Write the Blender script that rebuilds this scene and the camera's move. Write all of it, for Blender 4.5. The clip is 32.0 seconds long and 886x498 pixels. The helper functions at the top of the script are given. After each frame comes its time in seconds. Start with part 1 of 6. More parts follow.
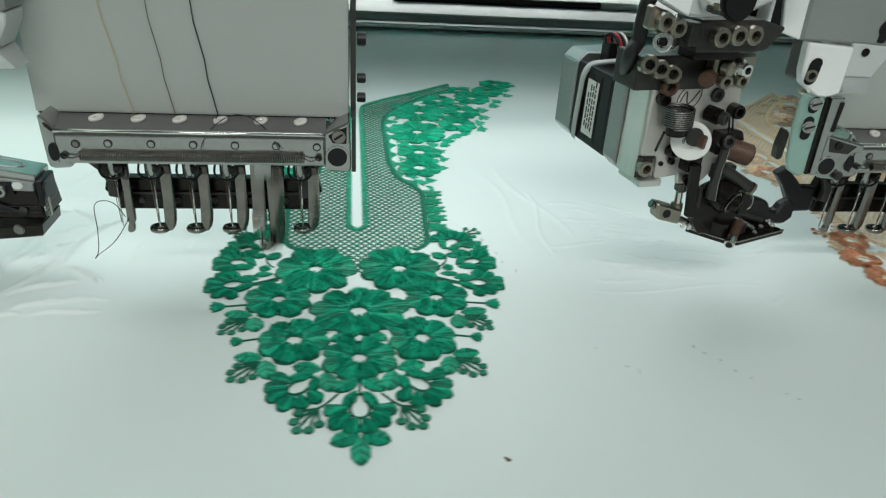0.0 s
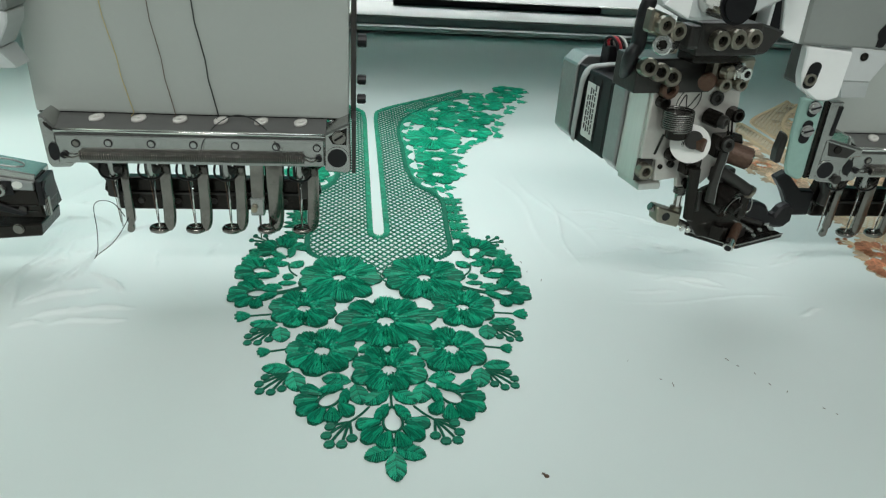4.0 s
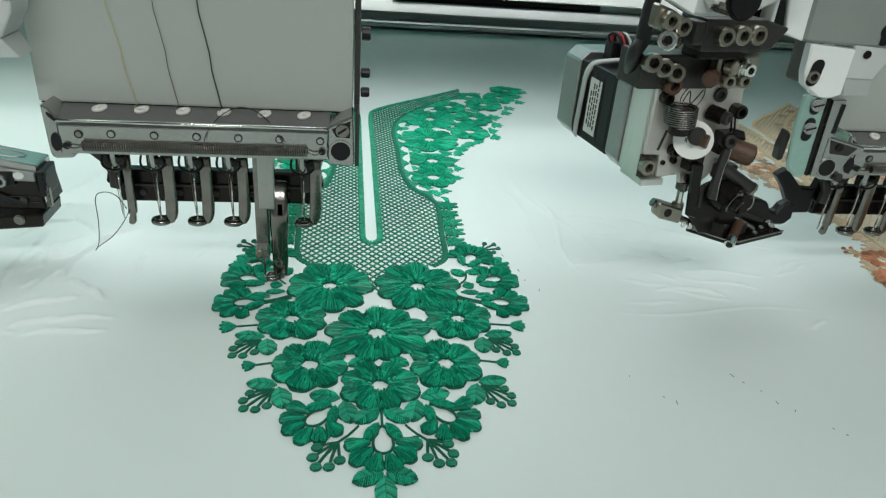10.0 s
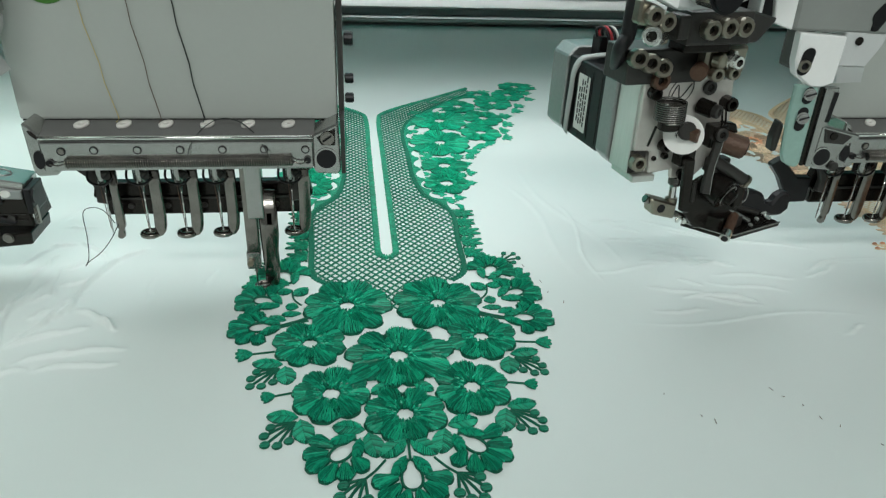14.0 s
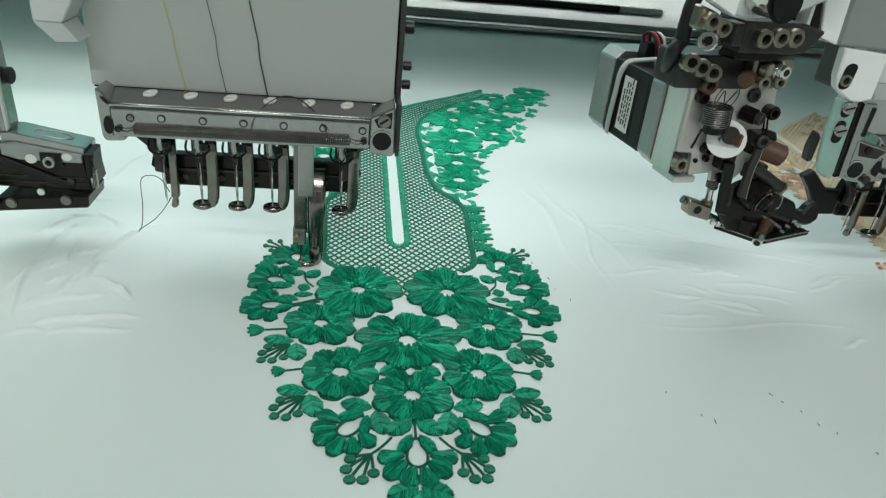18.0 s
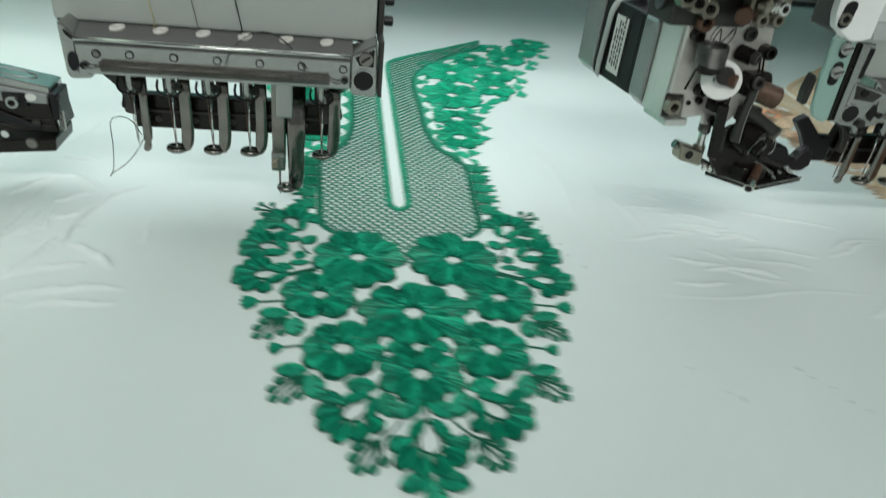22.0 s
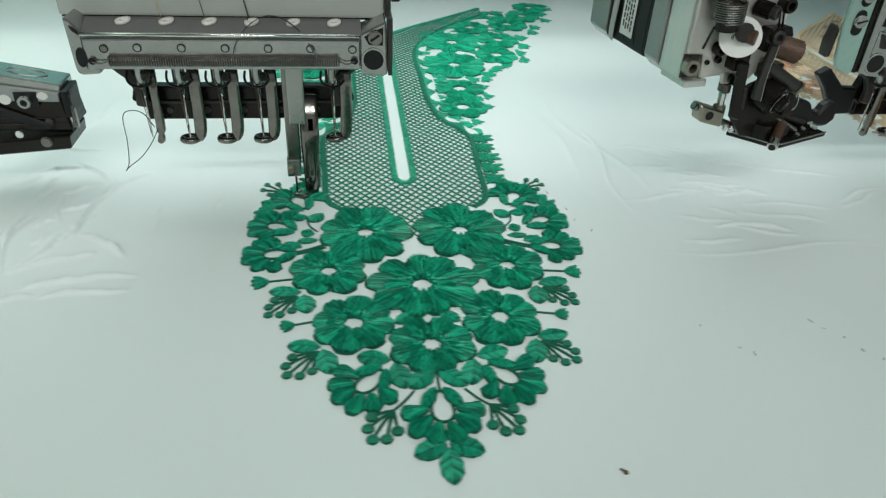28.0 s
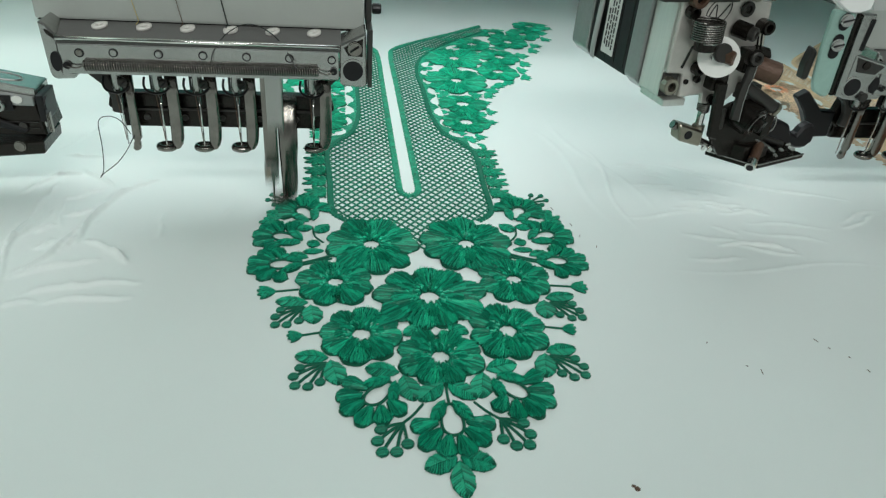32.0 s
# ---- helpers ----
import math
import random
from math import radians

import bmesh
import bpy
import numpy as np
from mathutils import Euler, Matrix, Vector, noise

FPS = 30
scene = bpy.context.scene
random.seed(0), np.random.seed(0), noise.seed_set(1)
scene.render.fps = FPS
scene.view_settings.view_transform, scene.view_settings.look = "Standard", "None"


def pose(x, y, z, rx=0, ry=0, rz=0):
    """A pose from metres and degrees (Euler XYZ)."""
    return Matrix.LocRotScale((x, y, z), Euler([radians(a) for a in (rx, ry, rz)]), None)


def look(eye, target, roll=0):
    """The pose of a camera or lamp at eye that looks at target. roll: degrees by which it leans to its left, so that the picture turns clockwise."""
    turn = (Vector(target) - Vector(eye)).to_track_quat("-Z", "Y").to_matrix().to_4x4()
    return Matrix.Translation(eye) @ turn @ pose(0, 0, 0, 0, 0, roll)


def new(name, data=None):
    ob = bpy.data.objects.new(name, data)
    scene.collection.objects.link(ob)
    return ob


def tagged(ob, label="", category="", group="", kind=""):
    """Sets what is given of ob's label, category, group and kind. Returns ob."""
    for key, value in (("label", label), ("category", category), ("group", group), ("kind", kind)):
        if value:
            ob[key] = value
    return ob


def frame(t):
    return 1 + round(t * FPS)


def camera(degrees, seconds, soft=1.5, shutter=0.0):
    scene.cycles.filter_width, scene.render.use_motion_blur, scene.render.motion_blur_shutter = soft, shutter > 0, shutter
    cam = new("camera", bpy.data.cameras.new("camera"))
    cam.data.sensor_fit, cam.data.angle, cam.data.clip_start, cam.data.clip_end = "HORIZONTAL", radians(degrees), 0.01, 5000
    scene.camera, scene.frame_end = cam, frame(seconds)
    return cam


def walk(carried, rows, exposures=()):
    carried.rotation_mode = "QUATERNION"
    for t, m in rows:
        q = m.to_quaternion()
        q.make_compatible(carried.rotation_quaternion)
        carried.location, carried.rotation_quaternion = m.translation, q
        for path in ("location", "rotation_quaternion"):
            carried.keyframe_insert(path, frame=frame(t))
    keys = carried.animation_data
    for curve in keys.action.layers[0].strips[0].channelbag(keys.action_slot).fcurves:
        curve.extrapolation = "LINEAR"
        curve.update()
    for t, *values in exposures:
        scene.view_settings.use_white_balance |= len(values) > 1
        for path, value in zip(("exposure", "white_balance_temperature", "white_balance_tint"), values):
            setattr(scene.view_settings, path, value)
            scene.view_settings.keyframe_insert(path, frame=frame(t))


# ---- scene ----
cam = camera(64.81, 32.0, soft=1.25, shutter=0.5)
# seconds, place in millimetres, yaw, pitch and roll in degrees
PATH = [
    (0.0, 70.9, -339.7, 198.3, -6.63, -27.70, -3.33),
    (0.5, 68.9, -339.0, 197.2, -6.95, -27.70, -3.52),
    (1.0, 68.9, -340.1, 196.4, -6.71, -27.40, -3.95),
    (1.5, 72.0, -339.5, 199.6, -6.46, -27.72, -3.69),
    (2.0, 69.7, -340.8, 198.6, -7.03, -27.09, -3.57),
    (2.5, 70.2, -340.3, 197.5, -6.83, -27.28, -3.66),
    (4.5, 71.2, -340.6, 197.3, -6.55, -27.36, -3.63),
    (5.0, 73.0, -340.2, 200.1, -7.05, -27.04, -3.42),
    (5.5, 73.3, -344.1, 208.3, -7.25, -26.20, -2.64),
    (6.0, 70.2, -345.3, 202.8, -6.77, -26.19, -2.93),
    (6.5, 68.1, -342.4, 198.1, -6.36, -27.53, -3.75),
    (7.0, 68.2, -340.9, 195.7, -6.62, -27.65, -3.78),
    (7.5, 68.0, -340.7, 195.4, -6.61, -27.73, -4.00),
    (8.0, 67.5, -340.2, 198.2, -6.70, -27.93, -4.05),
    (8.5, 66.8, -341.5, 194.4, -6.85, -27.21, -4.03),
    (9.0, 66.2, -341.5, 194.5, -6.92, -27.19, -4.06),
    (9.5, 67.8, -341.2, 195.5, -6.71, -27.41, -4.10),
    (10.0, 67.5, -341.0, 195.7, -6.67, -27.55, -4.20),
    (10.5, 68.3, -340.5, 197.5, -6.57, -27.86, -4.10),
    (11.0, 67.2, -341.2, 195.5, -6.67, -27.62, -4.10),
    (11.5, 66.6, -341.4, 193.3, -6.73, -27.35, -4.68),
    (12.0, 66.6, -340.5, 192.5, -6.92, -27.23, -4.98),
    (12.5, 65.5, -340.5, 194.0, -6.97, -27.23, -5.16),
    (13.0, 65.8, -341.3, 193.7, -6.77, -27.09, -4.98),
    (13.5, 71.9, -342.0, 199.0, -6.68, -26.60, -3.52),
    (14.0, 75.5, -335.7, 200.4, -7.11, -28.32, -2.21),
    (14.5, 55.9, -353.4, 206.0, -5.19, -27.02, -3.20),
    (15.0, 57.1, -348.1, 199.9, -5.72, -27.72, -3.72),
    (15.5, 53.4, -350.0, 194.0, -4.92, -27.80, -4.36),
    (17.5, 51.3, -349.4, 195.5, -5.28, -27.95, -5.01),
    (18.0, 52.2, -348.9, 195.4, -5.54, -27.88, -5.35),
    (18.5, 51.8, -347.9, 193.0, -5.84, -27.48, -5.35),
    (19.0, 53.2, -349.2, 191.1, -5.55, -27.18, -5.30),
    (19.5, 52.6, -349.2, 192.1, -5.60, -27.31, -5.32),
    (20.0, 51.8, -349.4, 191.4, -5.34, -27.59, -5.42),
    (20.5, 51.2, -349.5, 189.5, -5.28, -27.48, -5.74),
    (21.0, 56.0, -351.6, 190.7, -4.74, -27.20, -5.42),
    (21.5, 54.6, -350.5, 191.4, -5.35, -27.07, -5.29),
    (22.0, 53.6, -342.4, 186.9, -6.64, -31.49, -5.98),
    (22.5, 55.9, -334.9, 183.9, -8.17, -33.29, -5.31),
    (23.0, 53.4, -335.5, 181.1, -7.73, -33.40, -6.27),
    (23.5, 51.2, -333.9, 180.5, -8.30, -33.19, -6.99),
    (24.0, 52.0, -331.7, 181.8, -8.60, -33.31, -7.14),
    (24.5, 49.9, -331.3, 183.0, -9.05, -32.82, -6.94),
    (25.0, 51.0, -331.1, 183.2, -9.20, -32.46, -6.99),
    (25.5, 51.7, -332.1, 183.8, -9.20, -31.86, -6.78),
    (27.5, 58.2, -333.4, 187.7, -7.71, -34.01, -2.32),
    (28.0, 52.1, -338.6, 187.4, -7.14, -33.72, -2.66),
    (28.5, 55.2, -337.4, 186.0, -7.61, -32.54, -3.11),
    (29.0, 56.0, -340.1, 183.8, -7.19, -31.78, -3.90),
    (29.5, 55.3, -340.8, 182.1, -7.16, -31.47, -4.23),
    (30.0, 55.8, -339.5, 182.6, -7.26, -31.80, -4.39),
    (30.5, 56.5, -338.9, 183.2, -7.34, -31.97, -4.22),
    (31.0, 57.7, -338.4, 184.6, -7.41, -32.07, -4.01),
    (31.5, 57.8, -338.3, 185.0, -7.36, -32.18, -4.08),
    (32.0, 57.6, -337.9, 185.0, -7.37, -32.32, -4.15),
]
EXPO = 0.0
walk(cam, [(t, pose(x / 1000, y / 1000, z / 1000, 90 + pitch, roll, yaw)) for t, x, y, z, yaw, pitch, roll in PATH],
     exposures=[(0.0, EXPO), (5.2, EXPO), (5.6, EXPO - 0.25), (6.1, EXPO - 0.25), (6.6, EXPO - 0.05), (7.0, EXPO), (32.0, EXPO)])

# ---- world and light ----
world = bpy.data.worlds.new("hall_light")
scene.world = world
world.use_nodes = True
wn = world.node_tree.nodes
wn["Background"].inputs[0].default_value = (0.80, 0.95, 0.92, 1)
wn["Background"].inputs[1].default_value = 0.02


def lamp(name, place, target, size, size_y, watts, colour):
    data = bpy.data.lights.new(name, "AREA")
    data.shape, data.size, data.size_y, data.energy, data.color = "RECTANGLE", size, size_y, watts, colour
    ob = new(name, data)
    ob.matrix_world = look(place, target)
    return ob


# ceiling tubes of the hall, in rows over the machine, one added wall lamp, and the work light under the machine's beam
lamp("ceiling_lamp_back", (0.2, -0.007, 2.38), (0.2, -0.007, 0), 3.2, 0.03, 1.6, (1.0, 1.0, 0.985))
lamp("ceiling_lamp_middle", (0.2, -0.327, 2.38), (0.2, -0.327, 0), 3.2, 0.03, 1.6, (1.0, 1.0, 0.985))
lamp("ceiling_lamp_front", (0.2, -2.6, 2.38), (0.2, -2.6, 0), 3.2, 0.30, 96.0, (0.970, 1.0, 0.980))
# unseen lamp added only to whiten the back wall, turned away from the cloth
lamp("wall_fill_lamp", (0.2, 3.4, 2.30), (0.2, 4.2, 1.80), 3.2, 0.30, 265.0, (0.96, 1.0, 0.98))
lamp("work_lamp_left", (-0.62, 0.145, 0.330), (-0.62, 0.1451, 0), 0.70, 0.31, 0.78, (0.90, 1.0, 0.86))
lamp("work_lamp_right", (0.07, 0.145, 0.330), (0.07, 0.1451, 0), 0.68, 0.31, 1.42, (0.99, 1.0, 1.025))


# ---- materials ----
def material(name, colour, rough=0.5, metal=0.0, grain=0.06, scale=300.0, bump=0.1, stain=0.08, stain_scale=18.0, coat=0.0, sheen=0.0,
             stretch=(1, 1, 1), random=0.0, spec=0.5, satin=0.0, strands=0.0):
    """A painted, metal, plastic or cloth surface with fine grain and larger stains, at real size in metres."""
    m = bpy.data.materials.new(name)
    m.use_nodes = True
    n, l = m.node_tree.nodes, m.node_tree.links
    b = n["Principled BSDF"]
    at = n.new("ShaderNodeTexCoord")
    move = n.new("ShaderNodeMapping")
    move.inputs["Scale"].default_value = stretch
    l.new(at.outputs["Object"], move.inputs["Vector"])
    place = move
    if random:
        info = n.new("ShaderNodeObjectInfo")
        away = n.new("ShaderNodeMath")
        away.operation = "MULTIPLY"
        away.inputs[1].default_value = 37.0
        l.new(info.outputs["Random"], away.inputs[0])
        place = n.new("ShaderNodeVectorMath")
        l.new(move.outputs[0], place.inputs[0])
        l.new(away.outputs[0], place.inputs[1])
    fine = n.new("ShaderNodeTexNoise")
    fine.inputs["Scale"].default_value, fine.inputs["Detail"].default_value = scale, 4
    wide = n.new("ShaderNodeTexNoise")
    wide.inputs["Scale"].default_value, wide.inputs["Detail"].default_value = stain_scale, 5
    l.new(place.outputs[0], fine.inputs["Vector"])
    l.new(at.outputs["Object"], wide.inputs["Vector"])
    shade = n.new("ShaderNodeMath")
    shade.operation = "MULTIPLY_ADD"
    shade.inputs[1].default_value, shade.inputs[2].default_value = 2 * grain, 1 - grain
    l.new(fine.outputs["Fac"], shade.inputs[0])
    shade2 = n.new("ShaderNodeMath")
    shade2.operation = "MULTIPLY_ADD"
    shade2.inputs[1].default_value, shade2.inputs[2].default_value = 2 * stain, 1 - stain
    l.new(wide.outputs["Fac"], shade2.inputs[0])
    both = n.new("ShaderNodeMath")
    both.operation = "MULTIPLY"
    l.new(shade.outputs[0], both.inputs[0])
    l.new(shade2.outputs[0], both.inputs[1])
    last = both
    if random:
        vary = n.new("ShaderNodeMath")
        vary.operation = "MULTIPLY_ADD"
        vary.inputs[1].default_value, vary.inputs[2].default_value = 2 * random, 1 - random
        l.new(info.outputs["Random"], vary.inputs[0])
        last = n.new("ShaderNodeMath")
        last.operation = "MULTIPLY"
        l.new(both.outputs[0], last.inputs[0])
        l.new(vary.outputs[0], last.inputs[1])
    if strands:
        island = n.new("ShaderNodeNewGeometry")
        each = n.new("ShaderNodeMath")
        each.operation = "MULTIPLY_ADD"
        each.inputs[1].default_value, each.inputs[2].default_value = 2 * strands, 1 - strands
        l.new(island.outputs["Random Per Island"], each.inputs[0])
        joined = n.new("ShaderNodeMath")
        joined.operation = "MULTIPLY"
        l.new(last.outputs[0], joined.inputs[0])
        l.new(each.outputs[0], joined.inputs[1])
        last = joined
    tint = n.new("ShaderNodeVectorMath")
    tint.operation = "SCALE"
    tint.inputs[0].default_value = colour
    l.new(last.outputs[0], tint.inputs["Scale"])
    l.new(tint.outputs[0], b.inputs["Base Color"])
    b.inputs["Metallic"].default_value = metal
    b.inputs["Specular IOR Level"].default_value = spec
    r = n.new("ShaderNodeMath")
    r.operation = "MULTIPLY_ADD"
    r.inputs[1].default_value, r.inputs[2].default_value = 0.25 * rough, 0.87 * rough
    l.new(wide.outputs["Fac"], r.inputs[0])
    l.new(r.outputs[0], b.inputs["Roughness"])
    if coat:
        b.inputs["Coat Weight"].default_value, b.inputs["Coat Roughness"].default_value = coat, 0.25
    if satin:
        b.inputs["Anisotropic"].default_value = satin
        along = n.new("ShaderNodeTangent")
        along.direction_type, along.axis = "RADIAL", "Z"
        l.new(along.outputs[0], b.inputs["Tangent"])
    if sheen:
        b.inputs["Sheen Weight"].default_value, b.inputs["Sheen Roughness"].default_value = sheen, 0.4
        if colour[0] < 0.1:
            b.inputs["Sheen Tint"].default_value = (0.03, 0.80, 0.46, 1)
    if bump:
        bp = n.new("ShaderNodeBump")
        bp.inputs["Strength"].default_value, bp.inputs["Distance"].default_value = bump, 0.001
        l.new(fine.outputs["Fac"], bp.inputs["Height"])
        l.new(bp.outputs[0], b.inputs["Normal"])
    return m


CLOTH = material("mint_cotton", (0.765, 0.83, 0.80), 0.62, grain=0.02, scale=1800, bump=0.06, stain=0.02, stain_scale=6, sheen=0.15)
GREEN = material("green_satin_thread", (0.010, 0.330, 0.195), 0.30, grain=0.5, scale=1.0, bump=0.6, stain=0.25, stain_scale=2.5, stretch=(5, 30, 3), spec=0.6, random=0.15, satin=0.6, sheen=0.9, strands=0.60)
# leaf green brightened to stand for the stronger light on the shoulder
LIT_GREEN = material("lit_green_leaf", (0.008, 0.420, 0.240), 0.42, grain=0.9, scale=900, bump=0.9, stain=0.4, stain_scale=120, spec=0.3, sheen=0.8)
BAND_GREEN = material("green_stitched_band", (0.008, 0.300, 0.172), 0.42, grain=1.0, scale=700, bump=0.9, stain=0.5, stain_scale=150, spec=0.4, sheen=0.6)
# copy of the satin thread, its colour raised as if better lit
LIT_SATIN = material("lit_green_satin_thread", (0.008, 0.430, 0.245), 0.40, grain=0.5, scale=1.0, bump=0.6, stain=0.25, stain_scale=2.5, stretch=(5, 30, 3), spec=0.35, random=0.2, sheen=0.9, strands=0.40)
# dark green of cords and rims, also painted as shade between petal threads
GREEN_CORD = material("green_cord", (0.008, 0.125, 0.072), 0.45, grain=0.3, scale=1500, bump=0.6, stain=0.1, random=0.08, spec=0.2)
LATTICE = material("green_lattice_cord", (0.008, 0.165, 0.098), 0.45, grain=0.3, scale=1500, bump=0.5, stain=0.2, stain_scale=60, random=0.15, spec=0.25, sheen=0.4)
ORANGE = material("orange_satin_thread", (0.62, 0.30, 0.17), 0.42, grain=1.2, scale=1.0, bump=0.6, stain=0.2, stain_scale=2.5, stretch=(2.2, 24, 2), spec=0.45, random=0.3)
PALE_GOLD = material("pale_gold_satin_thread", (0.72, 0.54, 0.37), 0.42, grain=1.2, scale=1.0, bump=0.6, stain=0.2, stain_scale=2.5, stretch=(7, 21, 3), spec=0.45, random=0.3)
GOLD_CORD = material("gold_cord", (0.70, 0.54, 0.34), 0.5, grain=0.3, scale=1500, bump=0.6, stain=0.1, random=0.1)
RAIL = material("grey_anodised_rail", (0.42, 0.44, 0.43), 0.4, grain=0.03, scale=300, bump=0.03, stain=0.06)
PANEL = material("cream_painted_metal", (0.385, 0.412, 0.380), 0.42, grain=0.02, scale=500, bump=0.03, stain=0.05, stain_scale=25, coat=0.2)
# panel paint darkened to stand for the shade on the arm's face
SHADED_PAINT = material("shaded_arm_paint", (0.25, 0.268, 0.25), 0.42, grain=0.03, scale=400, bump=0.04, stain=0.10, stain_scale=30, coat=0.2)
LOGO = material("green_print", (0.045, 0.165, 0.02), 0.5, grain=0.04, scale=300, bump=0.02)
CAST = material("worn_nickel_casting", (0.39, 0.395, 0.375), 0.24, 0.9, grain=0.12, scale=420, bump=0.10, stain=0.15, stain_scale=40)
BRUSHED = material("brushed_aluminium", (0.66, 0.67, 0.63), 0.30, 0.80, grain=0.10, scale=700, bump=0.08, stain=0.10, stain_scale=30, stretch=(1, 1, 0.08))
# teal deepened so that light bounced under the beam tints the shade
BEAM_PAINT = material("pale_teal_painted_beam", (0.17, 0.49, 0.46), 0.5, grain=0.03, scale=300, bump=0.04, stain=0.05)
GREY_PAINT = material("light_grey_painted_casting", (0.55, 0.57, 0.56), 0.4, grain=0.03, scale=400, bump=0.06, stain=0.06, coat=0.2)
STEEL = material("polished_steel", (0.22, 0.207, 0.187), 0.16, 0.97, grain=0.12, scale=500, bump=0.06, stain=0.55, stain_scale=130)
GREY_METAL = material("grey_die_cast_metal", (0.34, 0.35, 0.34), 0.34, 0.8, grain=0.1, scale=500, bump=0.1, stain=0.1)
CHROME = material("bright_chromed_steel", (0.72, 0.72, 0.69), 0.14, 0.97, grain=0.06, scale=500, bump=0.04, stain=0.12, stain_scale=70)
SPRING = material("bright_spring_steel", (0.22, 0.215, 0.20), 0.26, 0.95, grain=0.08, scale=500, bump=0.04, stain=0.1)
SHELF = material("dark_grey_enamelled_shelf", (0.105, 0.105, 0.10), 0.30, grain=0.06, scale=400, bump=0.05, stain=0.25, stain_scale=60, coat=0.2)
DARK = material("blackened_steel", (0.022, 0.019, 0.016), 0.26, 0.7, grain=0.2, scale=500, bump=0.12, stain=0.2, stain_scale=60)
GUN = material("dark_grey_anodised", (0.048, 0.046, 0.042), 0.40, 0.5, grain=0.12, scale=600, bump=0.08, stain=0.12)
BLACK = material("black_plastic", (0.008, 0.008, 0.009), 0.38, spec=0.3, grain=0.1, scale=500, bump=0.06, stain=0.1)
BRASS = material("dull_brass_screw", (0.40, 0.36, 0.27), 0.38, 0.85, grain=0.15, scale=600, bump=0.1, stain=0.2)
PLATE = material("milled_face_plate", (0.60, 0.575, 0.53), 0.42, 0.55, grain=0.08, scale=500, bump=0.05, stain=0.25, stain_scale=45)
# plate colour carries the cloth's teal reflection
REFLECT_TEAL = material("plate_with_teal_reflection", (0.33, 0.50, 0.44), 0.34, 0.4, grain=0.08, scale=500, bump=0.05, stain=0.15, stain_scale=45)
# white for faces that catch the light, the brightness put into the colour
LIT_WHITE = material("lit_white_paint", (0.86, 0.87, 0.85), 0.25, grain=0.02, scale=400, bump=0.03, stain=0.05, coat=0.5)
NICKEL = material("dull_nickel_plating", (0.31, 0.288, 0.232), 0.30, 0.9, grain=0.15, scale=600, bump=0.1, stain=0.25, stain_scale=80)
STRAP = material("grey_plastic_strap", (0.42, 0.43, 0.41), 0.5, grain=0.05, scale=500, bump=0.05, stain=0.1)
WHITE_PLASTIC = material("white_nylon_disc", (0.88, 0.87, 0.83), 0.4, grain=0.03, scale=500, bump=0.03, stain=0.05)
BROWN = material("brown_knurled_knob", (0.10, 0.055, 0.035), 0.5, 0.3, grain=0.25, scale=700, bump=0.4, stain=0.2)
WHITE = material("white_plastic", (0.74, 0.72, 0.67), 0.45, grain=0.03, scale=500, bump=0.03, stain=0.05)
LABEL = material("white_paper_label", (0.70, 0.71, 0.66), 0.6, grain=0.03, scale=500, bump=0.02, stain=0.06)
INK = material("black_print", (0.04, 0.04, 0.04), 0.6, grain=0.05, scale=500, bump=0.0)
RED = material("red_wire", (0.45, 0.03, 0.04), 0.5, grain=0.05, scale=500, bump=0.02)
YELLOW = material("yellow_thread", (0.55, 0.45, 0.16), 0.6, grain=0.2, scale=2000, bump=0.2)
BROWN_THREAD = material("brown_thread", (0.10, 0.055, 0.03), 0.6, grain=0.2, scale=2000, bump=0.2)
BLACK_THREAD = material("dark_green_thread", (0.02, 0.025, 0.022), 0.6, grain=0.2, scale=2000, bump=0.2)
RUBBER = material("black_rubber_cable", (0.008, 0.008, 0.009), 0.45, grain=0.1, scale=500, bump=0.1)
TEAL = material("teal_clamp_profile", (0.06, 0.14, 0.13), 0.4, grain=0.05, scale=300, bump=0.05, stain=0.1)
BACK_WALL = material("bright_white_wall", (0.82, 0.84, 0.83), 0.8, grain=0.02, scale=60, bump=0.05, stain=0.03, stain_scale=2)
WALL = material("grey_hall_wall", (0.30, 0.32, 0.315), 0.8, grain=0.03, scale=60, bump=0.05, stain=0.05, stain_scale=2)
FLOOR = material("grey_epoxy_floor", (0.26, 0.28, 0.275), 0.35, grain=0.04, scale=80, bump=0.03, stain=0.08, stain_scale=2)
TABLE = material("grey_laminate_table", (0.45, 0.47, 0.46), 0.4, grain=0.04, scale=200, bump=0.03, stain=0.05)


# ---- mesh helpers ----
def obj(name, bm, mat, parent=None, label="", smooth=True):
    me = bpy.data.meshes.new(name)
    bmesh.ops.recalc_face_normals(bm, faces=bm.faces)
    bm.to_mesh(me)
    bm.free()
    for p in me.polygons:
        p.use_smooth = smooth
    me.materials.append(mat)
    ob = new(name, me)
    if parent is not None:
        ob.parent = parent
    if label:
        ob["label"] = label
    return ob


def part(name, bm, mat, parent, label="", smooth=False):
    return obj(name, bm, mat, parent, label, smooth)


def box(x0, x1, y0, y1, z0, z1, bevel=0.0006, bm=None, segments=2):
    bm = bm or bmesh.new()
    made = bmesh.ops.create_cube(bm, size=1.0, matrix=Matrix.Translation(((x0 + x1) / 2, (y0 + y1) / 2, (z0 + z1) / 2)) @ Matrix.Diagonal((x1 - x0, y1 - y0, z1 - z0, 1)))
    if bevel:
        edges = {e for v in made["verts"] for e in v.link_edges}
        bmesh.ops.bevel(bm, geom=list(edges), offset=bevel, segments=segments, affect="EDGES", profile=0.6)
    return bm


